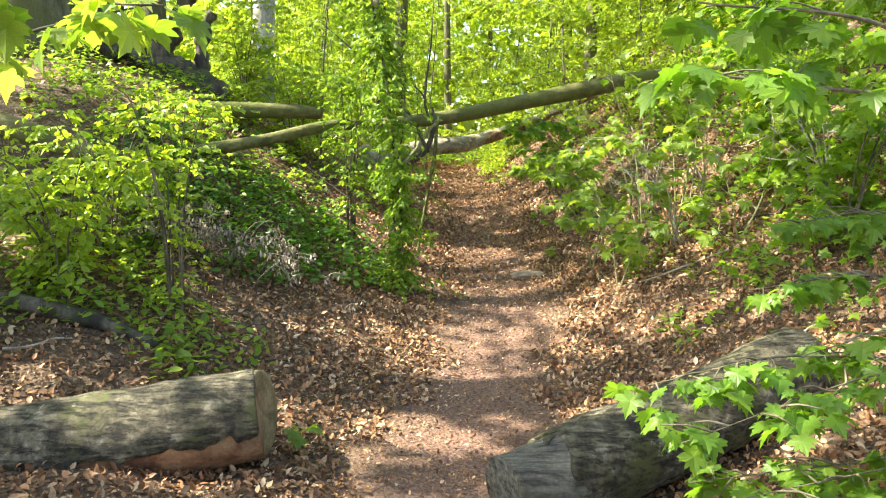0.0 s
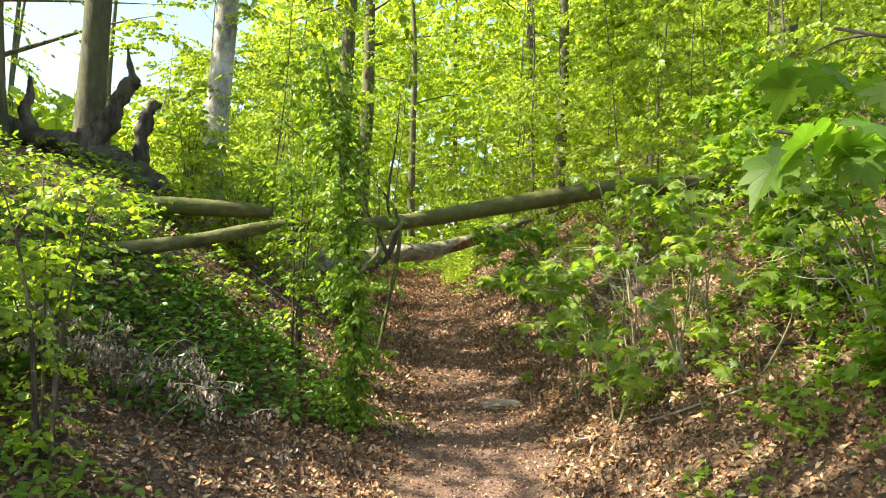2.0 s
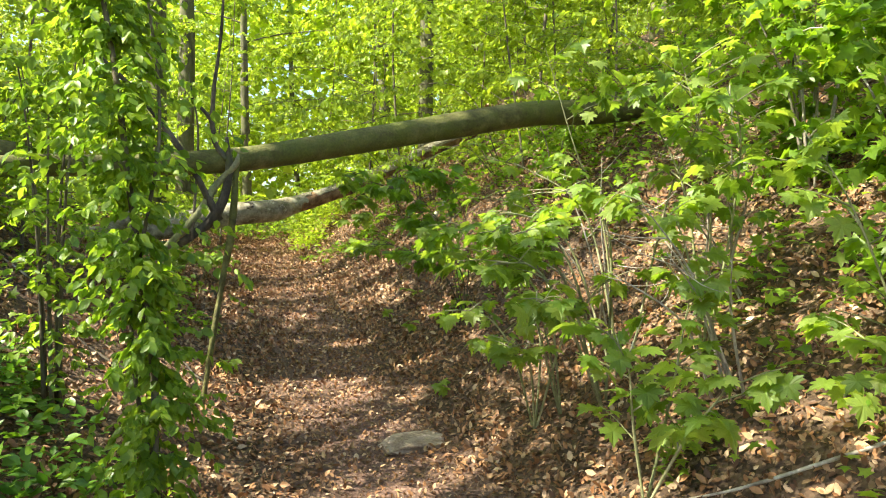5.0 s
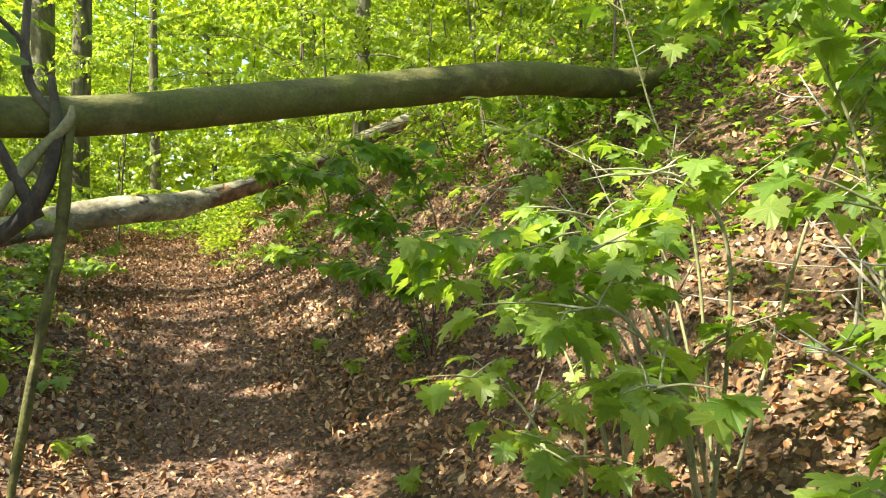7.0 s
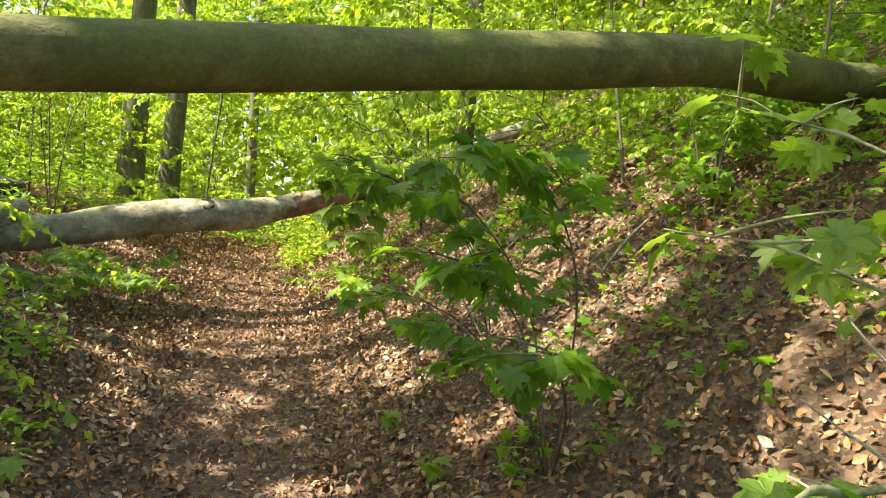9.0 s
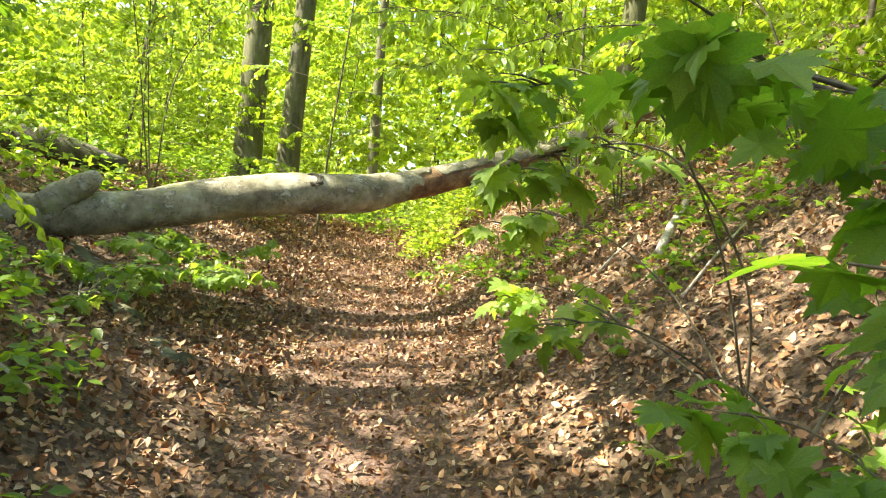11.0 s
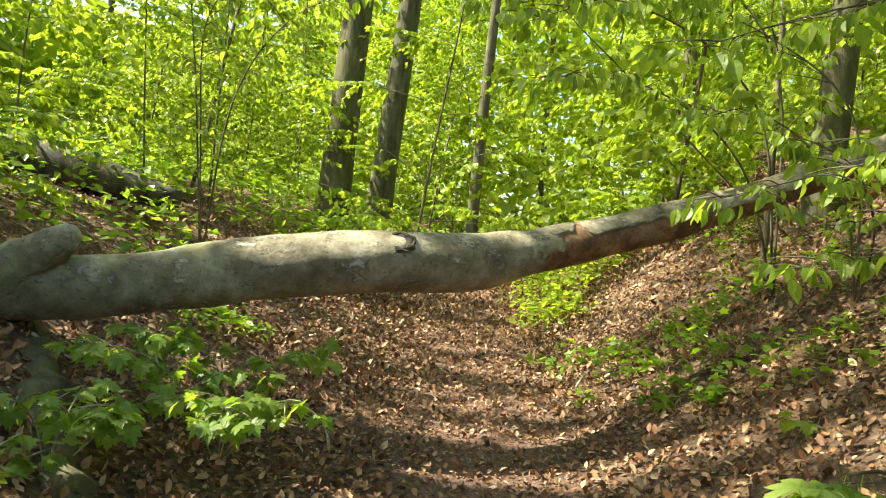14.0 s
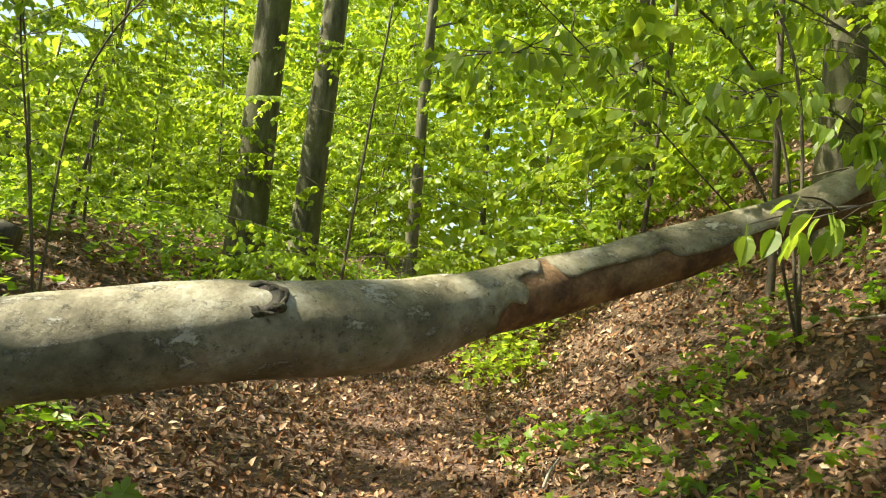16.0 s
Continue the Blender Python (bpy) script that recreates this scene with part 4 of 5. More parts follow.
dead_sapling(2.05, 6.4, 1)
dead_sapling(2.5, 7.0, 2)
dead_sapling(2.75, 5.2, 3)
dead_sapling(2.2, 7.9, 4)


def climbing_vine():
    rng = np.random.default_rng(77)
    base = on_ground(-0.40, 6.55)
    ob = thing("climbing_vine", base, "narrow column of small-leaved climber on a thin stem", "vine")
    pts = [(0.0, 0, -0.05), (0.03, 0.02, 0.6), (-0.04, 0.05, 1.3), (-0.12, 0.12, 2.0), (-0.3, 0.3, 2.9)]
    part("stem", tube(pts, [0.016, 0.013, 0.009], 6, 18, 0.2, 6.0), TWIG, ob)
    part("stem", tube([(0.08, 0.05, -0.05), (-0.05, 0.03, 0.8), (0.06, 0.1, 1.6), (0.0, 0.2, 2.3)], [0.01, 0.008, 0.005], 5, 18), TWIG, ob)
    ls = spline(pts, 80)
    n = 520
    j = rng.integers(0, 80, n)
    p0 = ls[j] + rng.normal(0, 0.03, (n, 3))
    wide = np.interp(ls[j][:, 2], [0, 0.5, 1.2, 2.0, 2.9], [0.32, 0.2, 0.22, 0.34, 0.5])
    a = rng.uniform(0, 2 * math.pi, n)
    d = unit(np.stack([np.cos(a), np.sin(a), rng.normal(-0.1, 0.3, n)], -1))
    part("foliage", leaf_cloud(BEECH_SHAPE, *twig_leaves(rng, p0, d, wide * np.clip(rng.lognormal(-0.3, 0.5, n), 0.2, 2.0), 14, 0.050, 0.35, 0.6, 0.7)), VINE, ob, "small bright green leaves", smooth=False)


climbing_vine()


def forked_snag():
    base = (-0.14, 8.14, gz(-0.14, 8.14))
    ob = thing("forked_dead_tree", base, "thin forked dead tree propping a fallen trunk", "dead tree")
    eye = np.array((-0.06, 3.35, 1.5))
    w = lambda pts: local([eye + 0.946 * (np.array(p) - eye) for p in pts], base)
    part("stem", tube(w([(-0.32, 8.42, 0.25), (-0.24, 8.48, 0.75), (-0.15, 8.5, 1.25), (-0.10, 8.5, 1.51), (-0.06, 8.5, 1.92)]), [0.014, 0.016, 0.02, 0.022, 0.016], 8, 24, 0.3, 9.0, 1.0), BARK_LOG, ob, "bare mossy stem")
    part("limb", tube(w([(-0.50, 8.5, 1.40), (-0.33, 8.5, 1.58), (-0.19, 8.5, 1.79), (-0.07, 8.48, 1.92), (-0.05, 8.47, 1.99)]), [0.02, 0.023, 0.022, 0.018, 0.007], 8, 22, 0.3, 9.0, 2.0), STEM_GREEN, ob, "pale mossy limb")
    part("limb", tube(w([(-0.42, 8.52, 1.42), (-0.2, 8.5, 1.6), (-0.11, 8.5, 1.85), (-0.12, 8.5, 2.1)]), [0.024, 0.03, 0.024, 0.012], 8, 18, 0.25, 9.0, 3.0), BARK_DARK, ob)
    part("limb", tube(w([(-0.17, 8.5, 1.57), (-0.36, 8.48, 1.95), (-0.62, 8.45, 2.33), (-0.96, 8.4, 2.67), (-1.4, 8.4, 3.05)]), [0.022, 0.018, 0.014, 0.009, 0.004], 7, 24, 0.25, 7.0, 4.0), BARK_DARK, ob)
    part("limb", tube(w([(-0.12, 8.5, 1.95), (-0.20, 8.5, 2.1), (-0.19, 8.5, 2.4), (-0.14, 8.5, 2.75), (-0.10, 8.5, 3.3)]), [0.018, 0.015, 0.012, 0.009, 0.004], 7, 24, 0.2, 7.0, 5.0), BARK_DARK, ob)
    part("limb", tube(w([(-0.34, 8.48, 1.45), (-0.31, 8.5, 1.8), (-0.29, 8.48, 2.15), (-0.34, 8.5, 2.5)]), [0.01, 0.009, 0.007, 0.003], 6, 16, 0.2, 7.0, 6.0), TWIG, ob)
    part("limb", tube(w([(-0.33, 8.5, 2.34), (-0.22, 8.5, 2.22), (-0.19, 8.5, 2.1)]), [0.008, 0.014, 0.016], 6, 10, 0.2, 7.0, 7.0), BARK_DARK, ob)


forked_snag()


def dead_brush():
    rng = np.random.default_rng(55)
    base = on_ground(-1.72, 5.45)
    ob = thing("dead_brush", base, "dry brown branches with tassels of pale dead leaves", "dead brush")
    tips = []
    lift = lambda x, y: gz(base[0] + x, base[1] + y) - base[2]
    for i in range(11):
        x, y = rng.uniform(-0.45, 0.30), rng.uniform(-0.3, 0.3)
        a, ln, h = rng.uniform(-2.6, 0.5), rng.uniform(0.35, 0.75), rng.uniform(0.18, 0.55)
        ex, ey = x + ln * math.cos(a), y + 0.6 * ln * math.sin(a)
        q = [(x, y, lift(x, y) - 0.04), (x + 0.2 * (ex - x), y + 0.2 * (ey - y), lift(x, y) + 0.6 * h), (x + 0.6 * (ex - x), y + 0.6 * (ey - y), lift(x, y) + h),
             (ex, ey, lift(ex, ey) + 0.72 * h)]
        part("branch", tube(q, [0.006, 0.005, 0.003, 0.0015], 5, 20, 0.3, 12.0, i), TWIG, ob)
        ls = spline(q, 30)
        for k in range(5):
            p = ls[rng.integers(8, 30)]
            b = rng.uniform(0, 2 * math.pi)
            e = p + np.array((math.cos(b), math.sin(b), rng.uniform(-0.25, 0.45))) * rng.uniform(0.06, 0.22)
            part("twig", tube([p, 0.5 * (p + e) + (0, 0, 0.015), e], [0.0025, 0.002, 0.001], 4, 6, cap=False), TWIG_PALE, ob)
            tips += [p + f * (e - p) for f in (0.3, 0.5, 0.7, 0.85, 1.0)]
    n = len(tips) * 5
    p = np.repeat(np.array(tips), 5, 0) + rng.normal(0, 0.022, (n, 3))
    ax = np.array((0, 0, -1.0)) + rng.normal(0, 0.35, (n, 3))
    part("dry_leaves", leaf_cloud((SMALL_SHAPE[0] * (0.55, 1, 3), SMALL_SHAPE[1]), p, ax, rng.normal(0, 1, (n, 3)), rng.uniform(0.018, 0.05, n)), DRY, ob, "pale dry hanging leaves", "stuff", False)


dead_brush()

LEAF_MESHES = {}


def near_leaf(kind):
    """Shared leaf blades with a short stalk; four bends of each."""
    if kind not in LEAF_MESHES:
        v0, f0 = BEECH_NEAR if kind == "beech" else MAPLE_FINE
        mat = MAPLE_ONE if kind == "maple" else MAPLE_SHADED if kind == "shaded_maple" else BEECH_ONE
        made = []
        for k, (fold, curl) in enumerate([(0.0, 0.0), (0.18, -0.1), (0.10, -0.3), (0.30, -0.05)]):
            v = v0.copy()
            v[:, 2] += fold * np.abs(v[:, 0]) + curl * v[:, 1] ** 2
            n0 = len(v)
            stalk = np.array([(-0.012, 0.02, 0), (0.012, 0.02, 0), (0.010, -0.4, 0.05), (-0.010, -0.4, 0.05)])
            faces = [tuple(int(i) for i in q) for q in f0] + [(n0, n0 + 1, n0 + 2, n0 + 3)]
            made.append(mesh_of("leaf", np.vstack([v, stalk]), faces, mat, False))
        LEAF_MESHES[kind] = made
    return LEAF_MESHES[kind]


half = [(0.0, 0.0), (0.17, 0.12), (0.28, 0.34), (0.27, 0.58), (0.15, 0.82), (0.0, 1.0)]
bv = [(0, y, -0.02 - 0.08 * y * y) for _, y in half] + [(x, y, 0.06 - 0.08 * y * y) for x, y in half[1:-1]] + [(-x, y, 0.06 - 0.08 * y * y) for x, y in half[1:-1]]
bf = []
for o in (6, 10):
    rim = [0] + [o + i for i in range(4)] + [5]
    for i in range(5):
        quad = (i, i + 1, rim[i + 1], rim[i])
        quad = tuple(dict.fromkeys(quad))
        bf.append(quad if o == 10 else quad[::-1])
BEECH_NEAR = (np.array(bv, float), bf)


def leafy_sapling(name, base, label, kind, stems, seed, size, twig_step=0.16, twig_len=0.22, cluster=4, start=0.35, radius=0.012, stem_mat=STEM_GREEN, max_leaves=290):
    """A sapling with leaves of its own. stems: lines of points in the place's own metres."""
    rng = np.random.default_rng(seed)
    ob = thing(name, base, label, "sapling")
    meshes = near_leaf(kind)
    made = 0
    for pts in stems:
        q = local(pts, base)
        ln = sum(np.linalg.norm(np.subtract(a, b)) for a, b in zip(q, q[1:]))
        part("stem", tube(q, [radius, radius * 0.7, radius * 0.25], 6, 22, 0.12, 8.0, seed), stem_mat, ob)
        ls = spline(q, 80)
        k = int(ln * (1 - start) / twig_step)
        for i in range(k + 1):
            j = int(79 * (start + (1 - start) * (i + rng.random() * 0.6) / (k + 0.6)))
            d = ls[min(j + 1, 79)] - ls[max(j - 1, 0)]
            a = rng.uniform(0, 2 * math.pi)
            w = unit(0.5 * unit(d) + np.array((math.cos(a), math.sin(a), rng.uniform(-0.15, 0.35))))
            tl = twig_len * rng.uniform(0.4, 1.3) if j < 77 else 0.03
            e = ls[min(j, 79)] + w * tl
            if tl > 0.05:
                part("twig", tube([ls[j], ls[j] + w * tl * 0.5 + (0, 0, 0.01), e], [0.004, 0.003, 0.0015], 4, 5, cap=False), stem_mat, ob)
            for c in range(cluster):
                if made >= max_leaves:
                    break
                b = rng.uniform(0, 2 * math.pi)
                s = size * rng.uniform(0.6, 1.2)
                if kind == "beech":
                    ax = unit(np.array((0.5 * math.cos(b), 0.5 * math.sin(b), -rng.uniform(0.4, 1.2))) + 0.3 * w)
                    up = np.array((math.cos(b), math.sin(b), 0.4)) + rng.normal(0, 0.4, 3)
                else:
                    ax = unit(np.array((math.cos(b), math.sin(b), -rng.uniform(0.2, 1.3))) + 0.4 * w)
                    up = np.array((0.5 * math.cos(b), 0.5 * math.sin(b), 1.0)) + rng.normal(0, 0.3, 3)
                sd = unit(np.cross(ax, up))
                nn = np.cross(sd, ax)
                at = e - w * tl * 0.75 * rng.random() * (c > 1) + ax * s * 0.4
                m = Matrix(((sd[0], ax[0], nn[0], 0), (sd[1], ax[1], nn[1], 0), (sd[2], ax[2], nn[2], 0), (0, 0, 0, 1)))
                lf = new("leaf", meshes[rng.integers(0, 4)])
                lf.parent = ob
                lf.matrix_basis = Matrix.Translation(at) @ m @ Matrix.Scale(s, 4)
                made += 1
    return ob


def g3(x, y):
    return on_ground(x, y, -0.04)


leafy_sapling("maple_sapling", g3(1.78, 7.1), "light green young maple with large lobed leaves beside the path", "maple", [
    [g3(1.78, 7.1), (1.62, 7.05, 1.2), (1.44, 7.08, 1.52), (1.22, 7.08, 1.58)],
    [g3(1.78, 7.1), (1.52, 6.95, 1.2), (1.32, 6.92, 1.42), (1.08, 6.95, 1.50)],
    [g3(1.75, 7.0), (1.45, 6.85, 1.1), (1.28, 6.83, 1.32), (1.06, 6.75, 1.34)],
    [g3(1.75, 7.0), (1.5, 6.8, 1.0), (1.35, 6.7, 1.15), (1.2, 6.62, 1.18)],
    [g3(1.8, 7.1), (1.78, 7.0, 1.4), (1.62, 7.0, 1.66), (1.46, 7.05, 1.68)]], 201, 0.088, 0.07, 0.2, 5, 0.5, 0.008, max_leaves=210)
leafy_sapling("maple_sapling", g3(1.62, 7.25), "young maple with one long spray of lobed leaves over the path", "maple", [
    [g3(1.62, 7.25), (1.5, 7.2, 1.25), (1.22, 7.12, 1.48), (1.0, 7.1, 1.52), (0.82, 7.17, 1.46)],
    [g3(1.62, 7.25), (1.4, 7.2, 1.15), (1.15, 7.2, 1.38), (0.92, 7.2, 1.40)],
    [g3(1.62, 7.25), (1.55, 7.4, 1.1), (1.45, 7.45, 1.25), (1.3, 7.45, 1.24)]], 222, 0.085, 0.11, 0.12, 4, 0.6, 0.006, max_leaves=56)
leafy_sapling("maple_sapling", g3(1.5, 7.35), "low young maple with bright lobed leaves on the slope", "maple", [
    [g3(1.5, 7.35), (1.4, 7.4, 0.8), (1.28, 7.45, 1.0), (1.15, 7.5, 1.05)],
    [g3(1.5, 7.35), (1.6, 7.2, 0.9), (1.7, 7.05, 1.15), (1.75, 6.95, 1.25)],
    [g3(1.5, 7.35), (1.42, 7.2, 0.75), (1.3, 7.05, 0.9), (1.2, 6.95, 0.92)],
    [g3(1.5, 7.35), (1.6, 7.5, 0.85), (1.6, 7.7, 1.15), (1.55, 7.85, 1.25)]], 211, 0.085, 0.10, 0.18, 5, 0.35, 0.007, max_leaves=190)
leafy_sapling("maple_sapling", g3(1.5, 6.2), "small leafy maple at the foot of the slope", "maple", [
    [g3(1.5, 6.2), (1.45, 6.2, 0.7), (1.4, 6.15, 0.95), (1.3, 6.1, 1.1)],
    [g3(1.5, 6.2), (1.65, 6.25, 0.8), (1.75, 6.3, 1.1), (1.8, 6.3, 1.3)],
    [g3(1.5, 6.2), (1.55, 6.0, 0.7), (1.6, 5.85, 0.9), (1.55, 5.75, 1.0)]], 212, 0.09, 0.09, 0.2, 6, 0.25, 0.007, max_leaves=240)
leafy_sapling("maple_sapling", g3(1.95, 7.25), "tall young maple with pale stems and sprays of lobed leaves", "maple", [
    [g3(1.95, 7.25), (1.9, 7.3, 1.5), (1.75, 7.35, 1.95), (1.6, 7.4, 2.5)],
    [g3(2.0, 7.3), (1.95, 7.6, 1.55), (1.7, 7.85, 1.85), (1.42, 8.0, 1.95)],
    [g3(1.98, 7.2), (2.1, 7.0, 1.6), (2.15, 6.8, 2.0), (2.1, 6.6, 2.3)],
    [g3(1.96, 7.3), (1.85, 7.65, 1.4), (1.6, 7.9, 1.65), (1.35, 8.05, 1.7)]], 202, 0.085, 0.13, 0.2, 3, 0.4, 0.007)
leafy_sapling("maple_sapling", g3(2.15, 6.75), "bright young maple crowding the slope", "maple", [
    [g3(2.15, 6.75), (2.1, 6.8, 1.6), (1.95, 6.85, 2.0), (1.75, 6.9, 2.25)],
    [g3(2.15, 6.75), (2.2, 6.6, 1.5), (2.1, 6.4, 1.9), (1.95, 6.3, 2.1)],
    [g3(2.15, 6.75), (2.3, 6.9, 1.6), (2.35, 7.1, 2.1), (2.3, 7.2, 2.5)],
    [g3(2.15, 6.75), (2.0, 6.6, 1.2), (1.85, 6.5, 1.5), (1.7, 6.5, 1.6)]], 213, 0.09, 0.08, 0.22, 5, 0.3, 0.007)
leafy_sapling("maple_sapling", g3(2.3, 5.7), "young maple with many light leaves on the slope", "maple", [
    [g3(2.3, 5.7), (2.25, 5.75, 1.2), (2.1, 5.8, 1.6), (1.95, 5.85, 1.85)],
    [g3(2.3, 5.7), (2.4, 5.55, 1.2), (2.4, 5.4, 1.6), (2.35, 5.3, 1.8)],
    [g3(2.3, 5.7), (2.15, 5.6, 0.9), (1.95, 5.5, 1.1), (1.8, 5.5, 1.15)]], 214, 0.085, 0.09, 0.22, 5, 0.25, 0.007, max_leaves=240)
leafy_sapling("maple_sapling", g3(1.95, 2.2), "young maple reaching over a sawn log", "shaded_maple", [
    [g3(1.95, 2.2), (1.6, 2.2, 0.8), (1.1, 2.2, 0.9), (0.60, 2.2, 0.80)],
    [g3(1.95, 2.2), (1.6, 2.1, 0.6), (1.2, 2.05, 0.62), (0.72, 2.05, 0.56)],
    [g3(1.95, 2.2), (1.75, 2.1, 0.9), (1.45, 2.05, 1.0), (1.0, 2.0, 0.78)]], 203, 0.072, 0.045, 0.12, 4, 0.5, 0.006, TWIG, 290)
leafy_sapling("maple_sapling", g3(2.0, 2.5), "leafy young maple crowding a sawn log", "shaded_maple", [
    [g3(2.0, 2.5), (1.8, 2.5, 0.95), (1.5, 2.5, 1.1), (1.05, 2.5, 1.05)],
    [g3(2.0, 2.5), (1.6, 2.1, 0.5), (1.2, 2.0, 0.46), (0.85, 1.98, 0.40)],
    [g3(2.0, 2.5), (1.8, 2.6, 1.2), (1.55, 2.7, 1.3), (1.3, 2.75, 1.25)]], 218, 0.072, 0.05, 0.13, 4, 0.5, 0.006, TWIG, 290)
leafy_sapling("maple_sapling", g3(2.5, 2.6), "maple with dark shaded leaves hanging over the path", "shaded_maple", [
    [g3(2.5, 2.6), (2.3, 2.6, 1.2), (1.7, 2.5, 1.64), (1.1, 2.42, 1.74), (0.68, 2.40, 1.78)],
    [g3(2.5, 2.6), (2.2, 2.55, 1.5), (1.5, 2.5, 1.92), (0.82, 2.45, 2.0)],
    [g3(2.5, 2.6), (2.4, 2.7, 1.6), (2.0, 2.8, 2.1), (1.5, 2.8, 2.2)]], 204, 0.11, 0.13, 0.16, 4, 0.62, 0.014, TWIG, 150)
leafy_sapling("maple_sapling", g3(-1.75, 1.5), "thin maple with leaves hanging from bare twigs", "maple", [
    [g3(-1.75, 1.5), (-1.6, 1.5, 1.2), (-1.1, 1.5, 1.78), (-0.55, 1.5, 1.80)],
    [g3(-1.75, 1.5), (-1.55, 1.55, 1.1), (-1.1, 1.65, 1.68), (-0.6, 1.7, 1.86)]], 205, 0.09, 0.12, 0.08, 4, 0.72, 0.008, TWIG, 60)
leafy_sapling("maple_sapling", g3(1.75, 9.45), "shaded young maple with flat dark green sprays", "shaded_maple", [
    [g3(1.75, 9.45), (1.6, 9.4, 1.4), (1.3, 9.3, 1.78), (1.05, 9.25, 1.82)],
    [g3(1.75, 9.45), (1.55, 9.3, 1.3), (1.3, 9.1, 1.55), (1.15, 8.95, 1.58)],
    [g3(1.75, 9.45), (1.6, 9.5, 1.1), (1.4, 9.6, 1.3), (1.2, 9.7, 1.32)],
    [g3(1.75, 9.45), (1.7, 9.2, 1.5), (1.4, 8.95, 1.9), (1.05, 8.76, 1.88)],
    [g3(1.75, 9.45), (1.6, 9.0, 1.1), (1.4, 8.7, 1.35), (1.25, 8.45, 1.35)]], 206, 0.09, 0.08, 0.2, 6, 0.42, 0.005, TWIG, 300)
leafy_sapling("maple_sapling", g3(1.95, 10.9), "maple with broad leaves hanging close over the path", "maple", [
    [g3(1.95, 10.9), (1.75, 10.8, 1.6), (1.35, 10.5, 2.02), (1.02, 10.42, 2.02), (0.86, 10.38, 1.92)],
    [g3(1.95, 10.9), (1.8, 10.7, 1.5), (1.4, 10.4, 1.85), (1.08, 10.42, 1.84), (0.90, 10.38, 1.74)],
    [g3(1.95, 10.9), (1.7, 11.15, 1.45), (1.35, 11.45, 1.68), (1.05, 11.6, 1.60)],
    [g3(1.95, 10.9), (1.7, 11.05, 1.2), (1.35, 11.25, 1.38), (1.1, 11.3, 1.33)],
    [g3(1.95, 10.9), (1.7, 10.75, 1.2), (1.35, 10.6, 1.35), (1.08, 10.55, 1.32)]], 207, 0.09, 0.09, 0.13, 5, 0.62, 0.005, TWIG, 170)
leafy_sapling("beech_sapling", g3(3.3, 13.0), "young beech with pale hanging leaves over a fallen trunk", "beech", [
    [g3(3.3, 13.0), (2.9, 13.05, 2.7), (2.1, 13.2, 2.45), (1.25, 13.3, 2.14)],
    [g3(3.3, 13.0), (2.8, 12.9, 2.5), (2.2, 12.95, 2.15), (1.5, 13.1, 1.92)],
    [g3(3.3, 13.0), (2.8, 13.0, 2.6), (2.2, 13.1, 2.3), (1.6, 13.25, 2.05)]], 208, 0.068, 0.05, 0.17, 5, 0.5, 0.006, TWIG, 300)
leafy_sapling("beech_sapling", g3(3.5, 13.3), "tall young beech arching over the gully", "beech", [
    [g3(3.5, 13.3), (2.9, 13.3, 3.0), (2.0, 13.45, 3.05), (1.2, 13.6, 2.8)],
    [g3(3.5, 13.3), (3.0, 13.4, 3.4), (2.2, 13.8, 3.5), (1.2, 14.2, 3.3), (0.5, 14.5, 3.1)]], 217, 0.09, 0.07, 0.25, 5, 0.4, 0.009, TWIG, 300)
leafy_sapling("beech_sapling", g3(2.5, 15.6), "young beech leaning over the gully with hanging leaves", "beech", [
    [g3(2.5, 15.6), (2.2, 15.5, 3.0), (1.3, 15.2, 3.5), (0.2, 14.9, 3.35)],
    [g3(2.5, 15.6), (2.1, 15.4, 2.6), (1.4, 15.2, 3.0), (0.6, 15.0, 2.95)],
    [g3(2.5, 15.6), (2.3, 15.6, 3.4), (1.5, 15.8, 4.1), (0.3, 15.8, 4.1)]], 209, 0.09, 0.07, 0.28, 5, 0.4, 0.010, TWIG, 300)

leafy_sapling("maple_sapling", g3(1.9, 2.0), "low young maple with leaves hanging before a sawn log", "shaded_maple", [
    [g3(1.9, 2.0), (1.6, 2.0, 0.92), (1.2, 1.95, 0.92), (0.64, 1.9, 0.74)],
    [g3(1.9, 2.0), (1.6, 1.95, 0.7), (1.25, 1.9, 0.68), (0.78, 1.86, 0.6)],
    [g3(1.9, 2.0), (1.7, 2.0, 1.1), (1.4, 1.95, 1.1), (0.95, 1.9, 0.98)]], 219, 0.062, 0.06, 0.12, 5, 0.45, 0.005, TWIG, 170)
leafy_sapling("maple_sapling", g3(-0.95, 12.9), "low young maple on the bank beside a rotten log", "maple", [
    [g3(-0.95, 12.9), (-0.9, 12.85, 1.08), (-0.82, 12.8, 1.2), (-0.66, 12.75, 1.2)],
    [g3(-0.95, 12.9), (-1.05, 12.95, 1.1), (-1.15, 12.9, 1.2), (-1.3, 12.85, 1.26)],
    [g3(-0.95, 12.9), (-0.95, 12.7, 1.0), (-0.95, 12.5, 1.08), (-0.92, 12.3, 1.06)],
    [g3(-0.95, 12.9), (-0.85, 13.05, 1.05), (-0.75, 13.15, 1.15), (-0.62, 13.2, 1.17)]], 220, 0.075, 0.05, 0.13, 5, 0.3, 0.004, STEM_GREEN, 190)
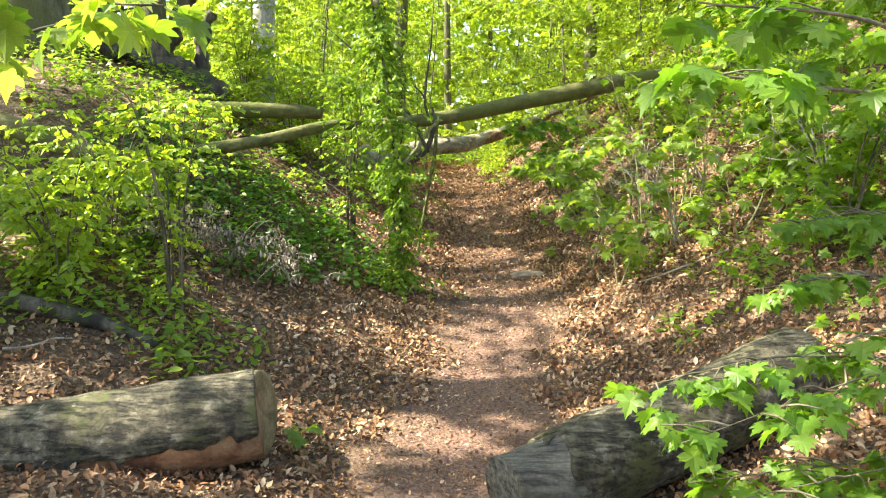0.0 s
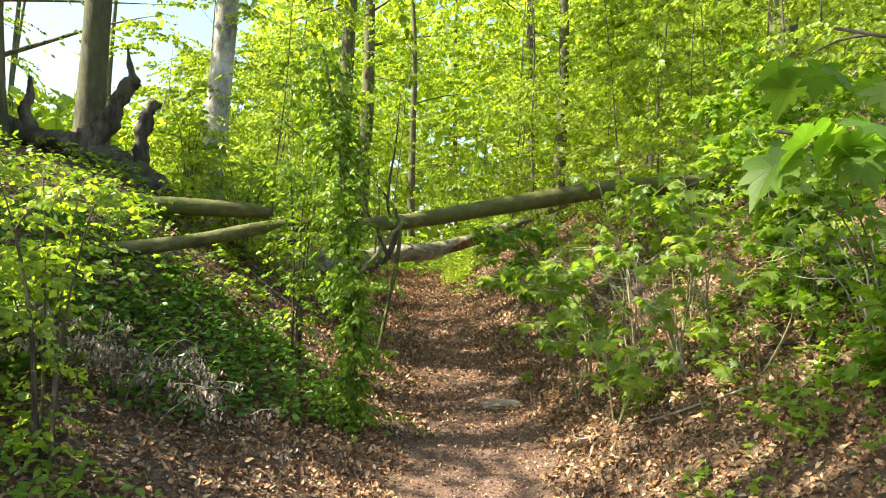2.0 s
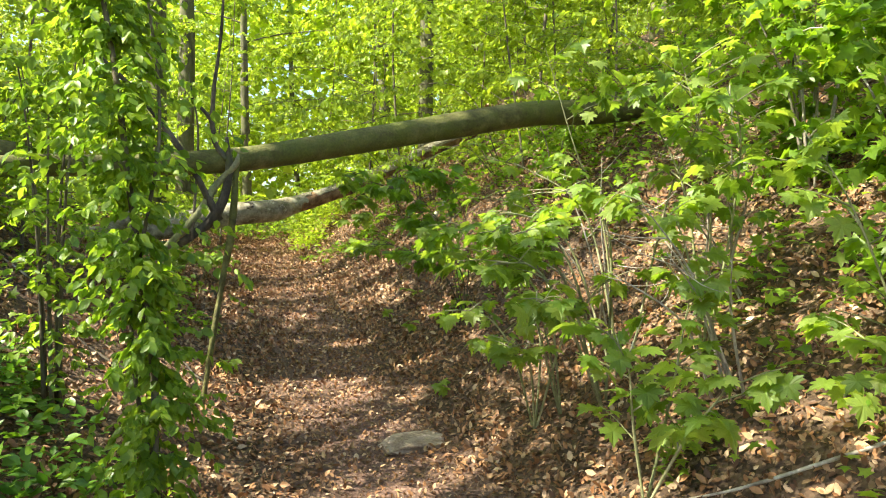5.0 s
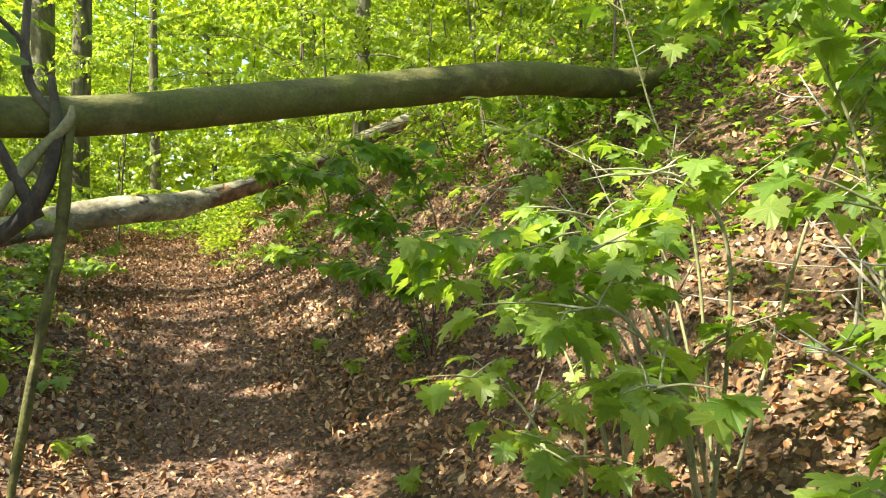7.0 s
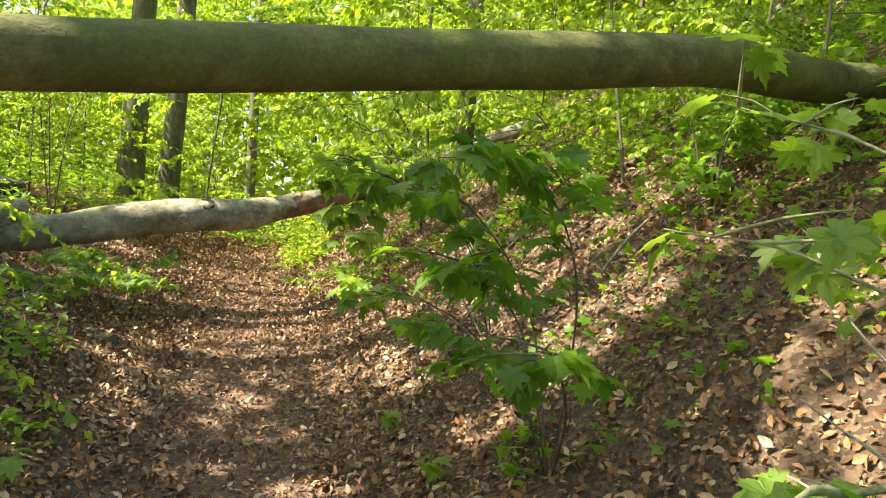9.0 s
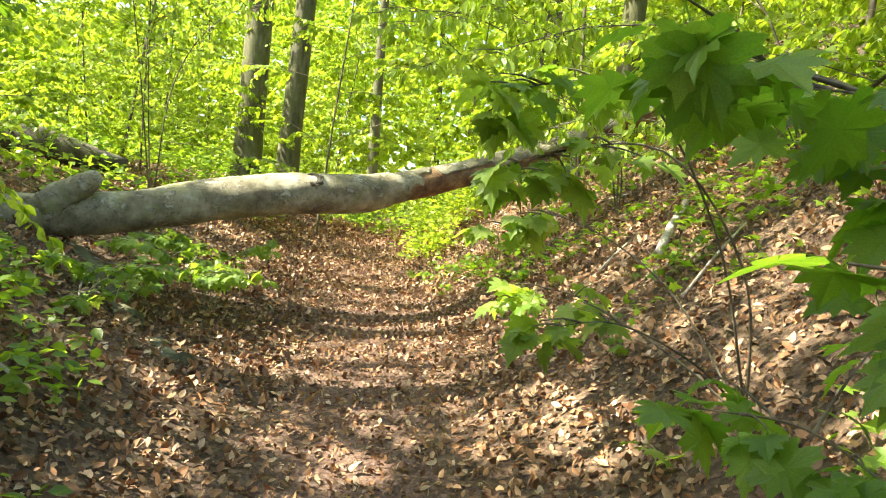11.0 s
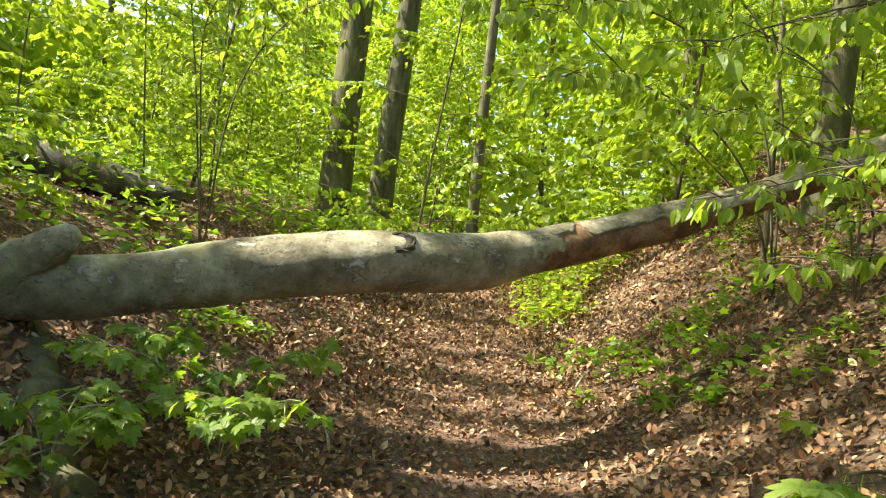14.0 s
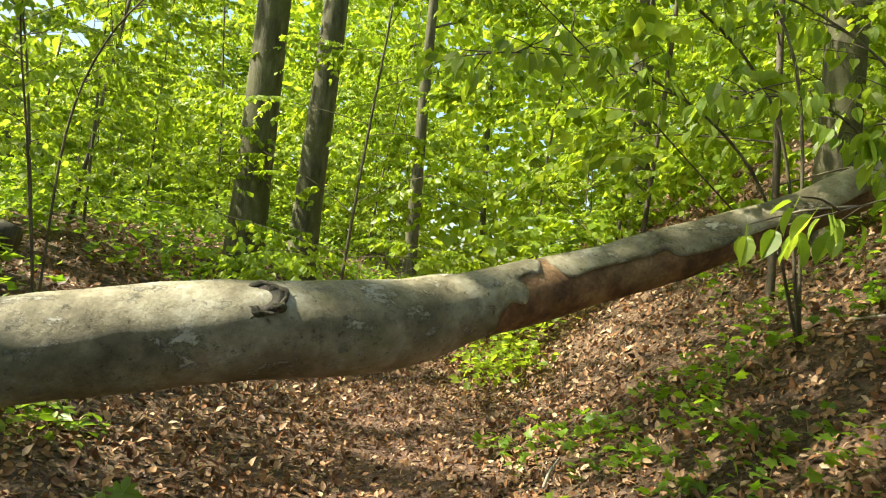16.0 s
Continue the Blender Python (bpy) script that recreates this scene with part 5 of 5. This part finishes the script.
leafy_sapling("maple_sapling", g3(-0.55, 13.5), "light green young maple under a fallen trunk", "maple", [
    [g3(-0.55, 13.5), (-0.45, 13.6, 1.1), (-0.35, 13.65, 1.28), (-0.15, 13.6, 1.32)],
    [g3(-0.55, 13.5), (-0.6, 13.6, 1.15), (-0.75, 13.6, 1.32), (-0.95, 13.55, 1.36)],
    [g3(-0.55, 13.5), (-0.48, 13.35, 1.05), (-0.45, 13.2, 1.18), (-0.40, 13.0, 1.16)],
    [g3(-0.55, 13.5), (-0.7, 13.4, 1.15), (-0.85, 13.3, 1.3), (-1.05, 13.2, 1.34)],
    [g3(-0.55, 13.5), (-0.4, 13.45, 1.05), (-0.3, 13.4, 1.15), (-0.1, 13.4, 1.12)]], 221, 0.07, 0.045, 0.15, 5, 0.3, 0.004, STEM_GREEN, 290)
leafy_sapling("beech_sapling", g3(2.7, 14.9), "young beech with sprays of pale leaves above a fallen trunk", "beech", [
    [g3(2.7, 14.9), (2.5, 14.8, 2.4), (2.0, 14.6, 2.75), (1.5, 14.5, 2.7)],
    [g3(2.7, 14.9), (2.6, 15.0, 2.9), (2.0, 15.1, 3.4), (1.3, 15.1, 3.6)],
    [g3(2.7, 14.9), (2.6, 14.6, 2.2), (2.3, 14.3, 2.5), (1.9, 14.1, 2.6)]], 215, 0.085, 0.07, 0.24, 5, 0.35, 0.008, TWIG, 280)
leafy_sapling("beech_sapling", g3(-1.9, 16.6), "young beech with hanging leaves on the plateau edge", "beech", [
    [g3(-1.9, 16.6), (-1.7, 16.4, 2.8), (-1.2, 16.2, 3.5), (-0.5, 16.0, 3.7)],
    [g3(-1.9, 16.6), (-1.9, 16.3, 2.5), (-1.8, 15.9, 3.2), (-1.5, 15.5, 3.5)],
    [g3(-1.9, 16.6), (-2.1, 16.6, 2.9), (-2.2, 16.5, 3.9), (-1.9, 16.3, 4.4)]], 216, 0.08, 0.07, 0.26, 5, 0.35, 0.009, TWIG, 280)

# seedlings with a few leaves on the leaf litter
for i, (x, y) in enumerate([(-0.35, 9.9), (-0.2, 8.9), (1.35, 9.9), (1.2, 8.3), (1.6, 10.9), (1.75, 11.9), (1.85, 12.6), (-0.5, 7.9), (1.3, 10.6), (-0.75, 3.55), (1.9, 13.7), (1.55, 14.6)]):
    z = gz(x, y)
    leafy_sapling("maple_seedling", (x, y, z), "small yellow-green maple seedling growing through dead leaves", "maple", [[(x, y, z - 0.02), (x + 0.02, y - 0.02, z + 0.06), (x + 0.03, y - 0.03, z + 0.12)]], 300 + i, 0.08, 0.05, 0.05, 3, 0.6, 0.003, STEM_GREEN, 7)


# ---- stones and sticks ----
def stone(x, y, sx, sy, sz, turn, seed, label, mat=STONE, sink=0.4):
    bm = bmesh.new()
    bmesh.ops.create_icosphere(bm, subdivisions=3, radius=1)
    for v in bm.verts:
        n = noise.noise(v.co * 1.3 + Vector((seed, 0, 0))) * 0.35 + noise.noise(v.co * 3.7 + Vector((0, seed, 0))) * 0.12
        c = v.co * (1 + n)
        c.x, c.y, c.z = (math.copysign(min(abs(a), 0.95), a) for a in c)
        v.co = (c.x * sx, c.y * sy, c.z * sz)
    me = bpy.data.meshes.new("stone")
    bm.to_mesh(me)
    bm.free()
    me.materials.append(mat)
    ob = new("stone", me)
    ob.matrix_basis = pose(x, y, gz(x, y) + sz * (0.78 - sink), 0, 0, turn)
    tagged(ob, label, "stone")


rot = [(-1.75, 13.95), (-1.18, 13.24), (-0.8, 12.77), (-0.38, 12.25)]
rot = [(x, y, gz(x, y) + d) for (x, y), d in zip(rot, (-0.12, -0.055, -0.10, -0.045))]
rot_log = thing("rotten_log", rot[0], "grey rotten log half buried along the bank", "log")
part("trunk", tube(local(rot, rot[0]), [0.10, 0.115, 0.10, 0.095], 18, 60, 0.6, 6.0, 6.0), BARK_GREY, rot_log)
stone(0.9, 7.71, 0.22, 0.17, 0.04, 15, 5.0, "flat pale stone set in the trodden path", EARTHSTONE, 0.55)

rng_s = np.random.default_rng(88)
for i in range(34):
    y = rng_s.uniform(3.2, 16)
    side = rng_s.choice([-1, 1])
    x = float(np.interp(y, PATH_Y, PATH_X)) + side * rng_s.uniform(0.6, 2.6)
    a, ln = rng_s.uniform(0, math.pi), rng_s.uniform(0.2, 0.8)
    pts = []
    for f in (-0.5, -0.1, 0.25, 0.5):
        px, py = x + f * ln * math.cos(a), y + f * ln * math.sin(a) + rng_s.normal(0, 0.02)
        pts.append((px, py, gz(px, py) + 0.018 + rng_s.uniform(0, 0.03)))
    st = tagged(new("stick", mesh_of("stick", *tube(local(pts, pts[0]), [0.009, 0.007, 0.004], 5, 10, 0.2, 9.0, i), TWIG_PALE if i % 3 else BARK_DARK)), "thin dry stick lying on dead leaves", "stick", "sticks on the ground")
    st.location = pts[0]
pts = [(2.3, 12.8, gz(2.3, 12.8) + 0.05), (2.47, 13.05, gz(2.47, 13.05) + 0.09), (2.68, 13.35, gz(2.68, 13.35) + 0.12)]
st = tagged(new("stick", mesh_of("stick", *tube(local(pts, pts[0]), [0.028, 0.03, 0.022], 8, 12, 0.15, 6.0, 3.0), TWIG_PALE)), "thick pale broken branch on the slope", "stick", "sticks on the ground")
st.location = pts[0]
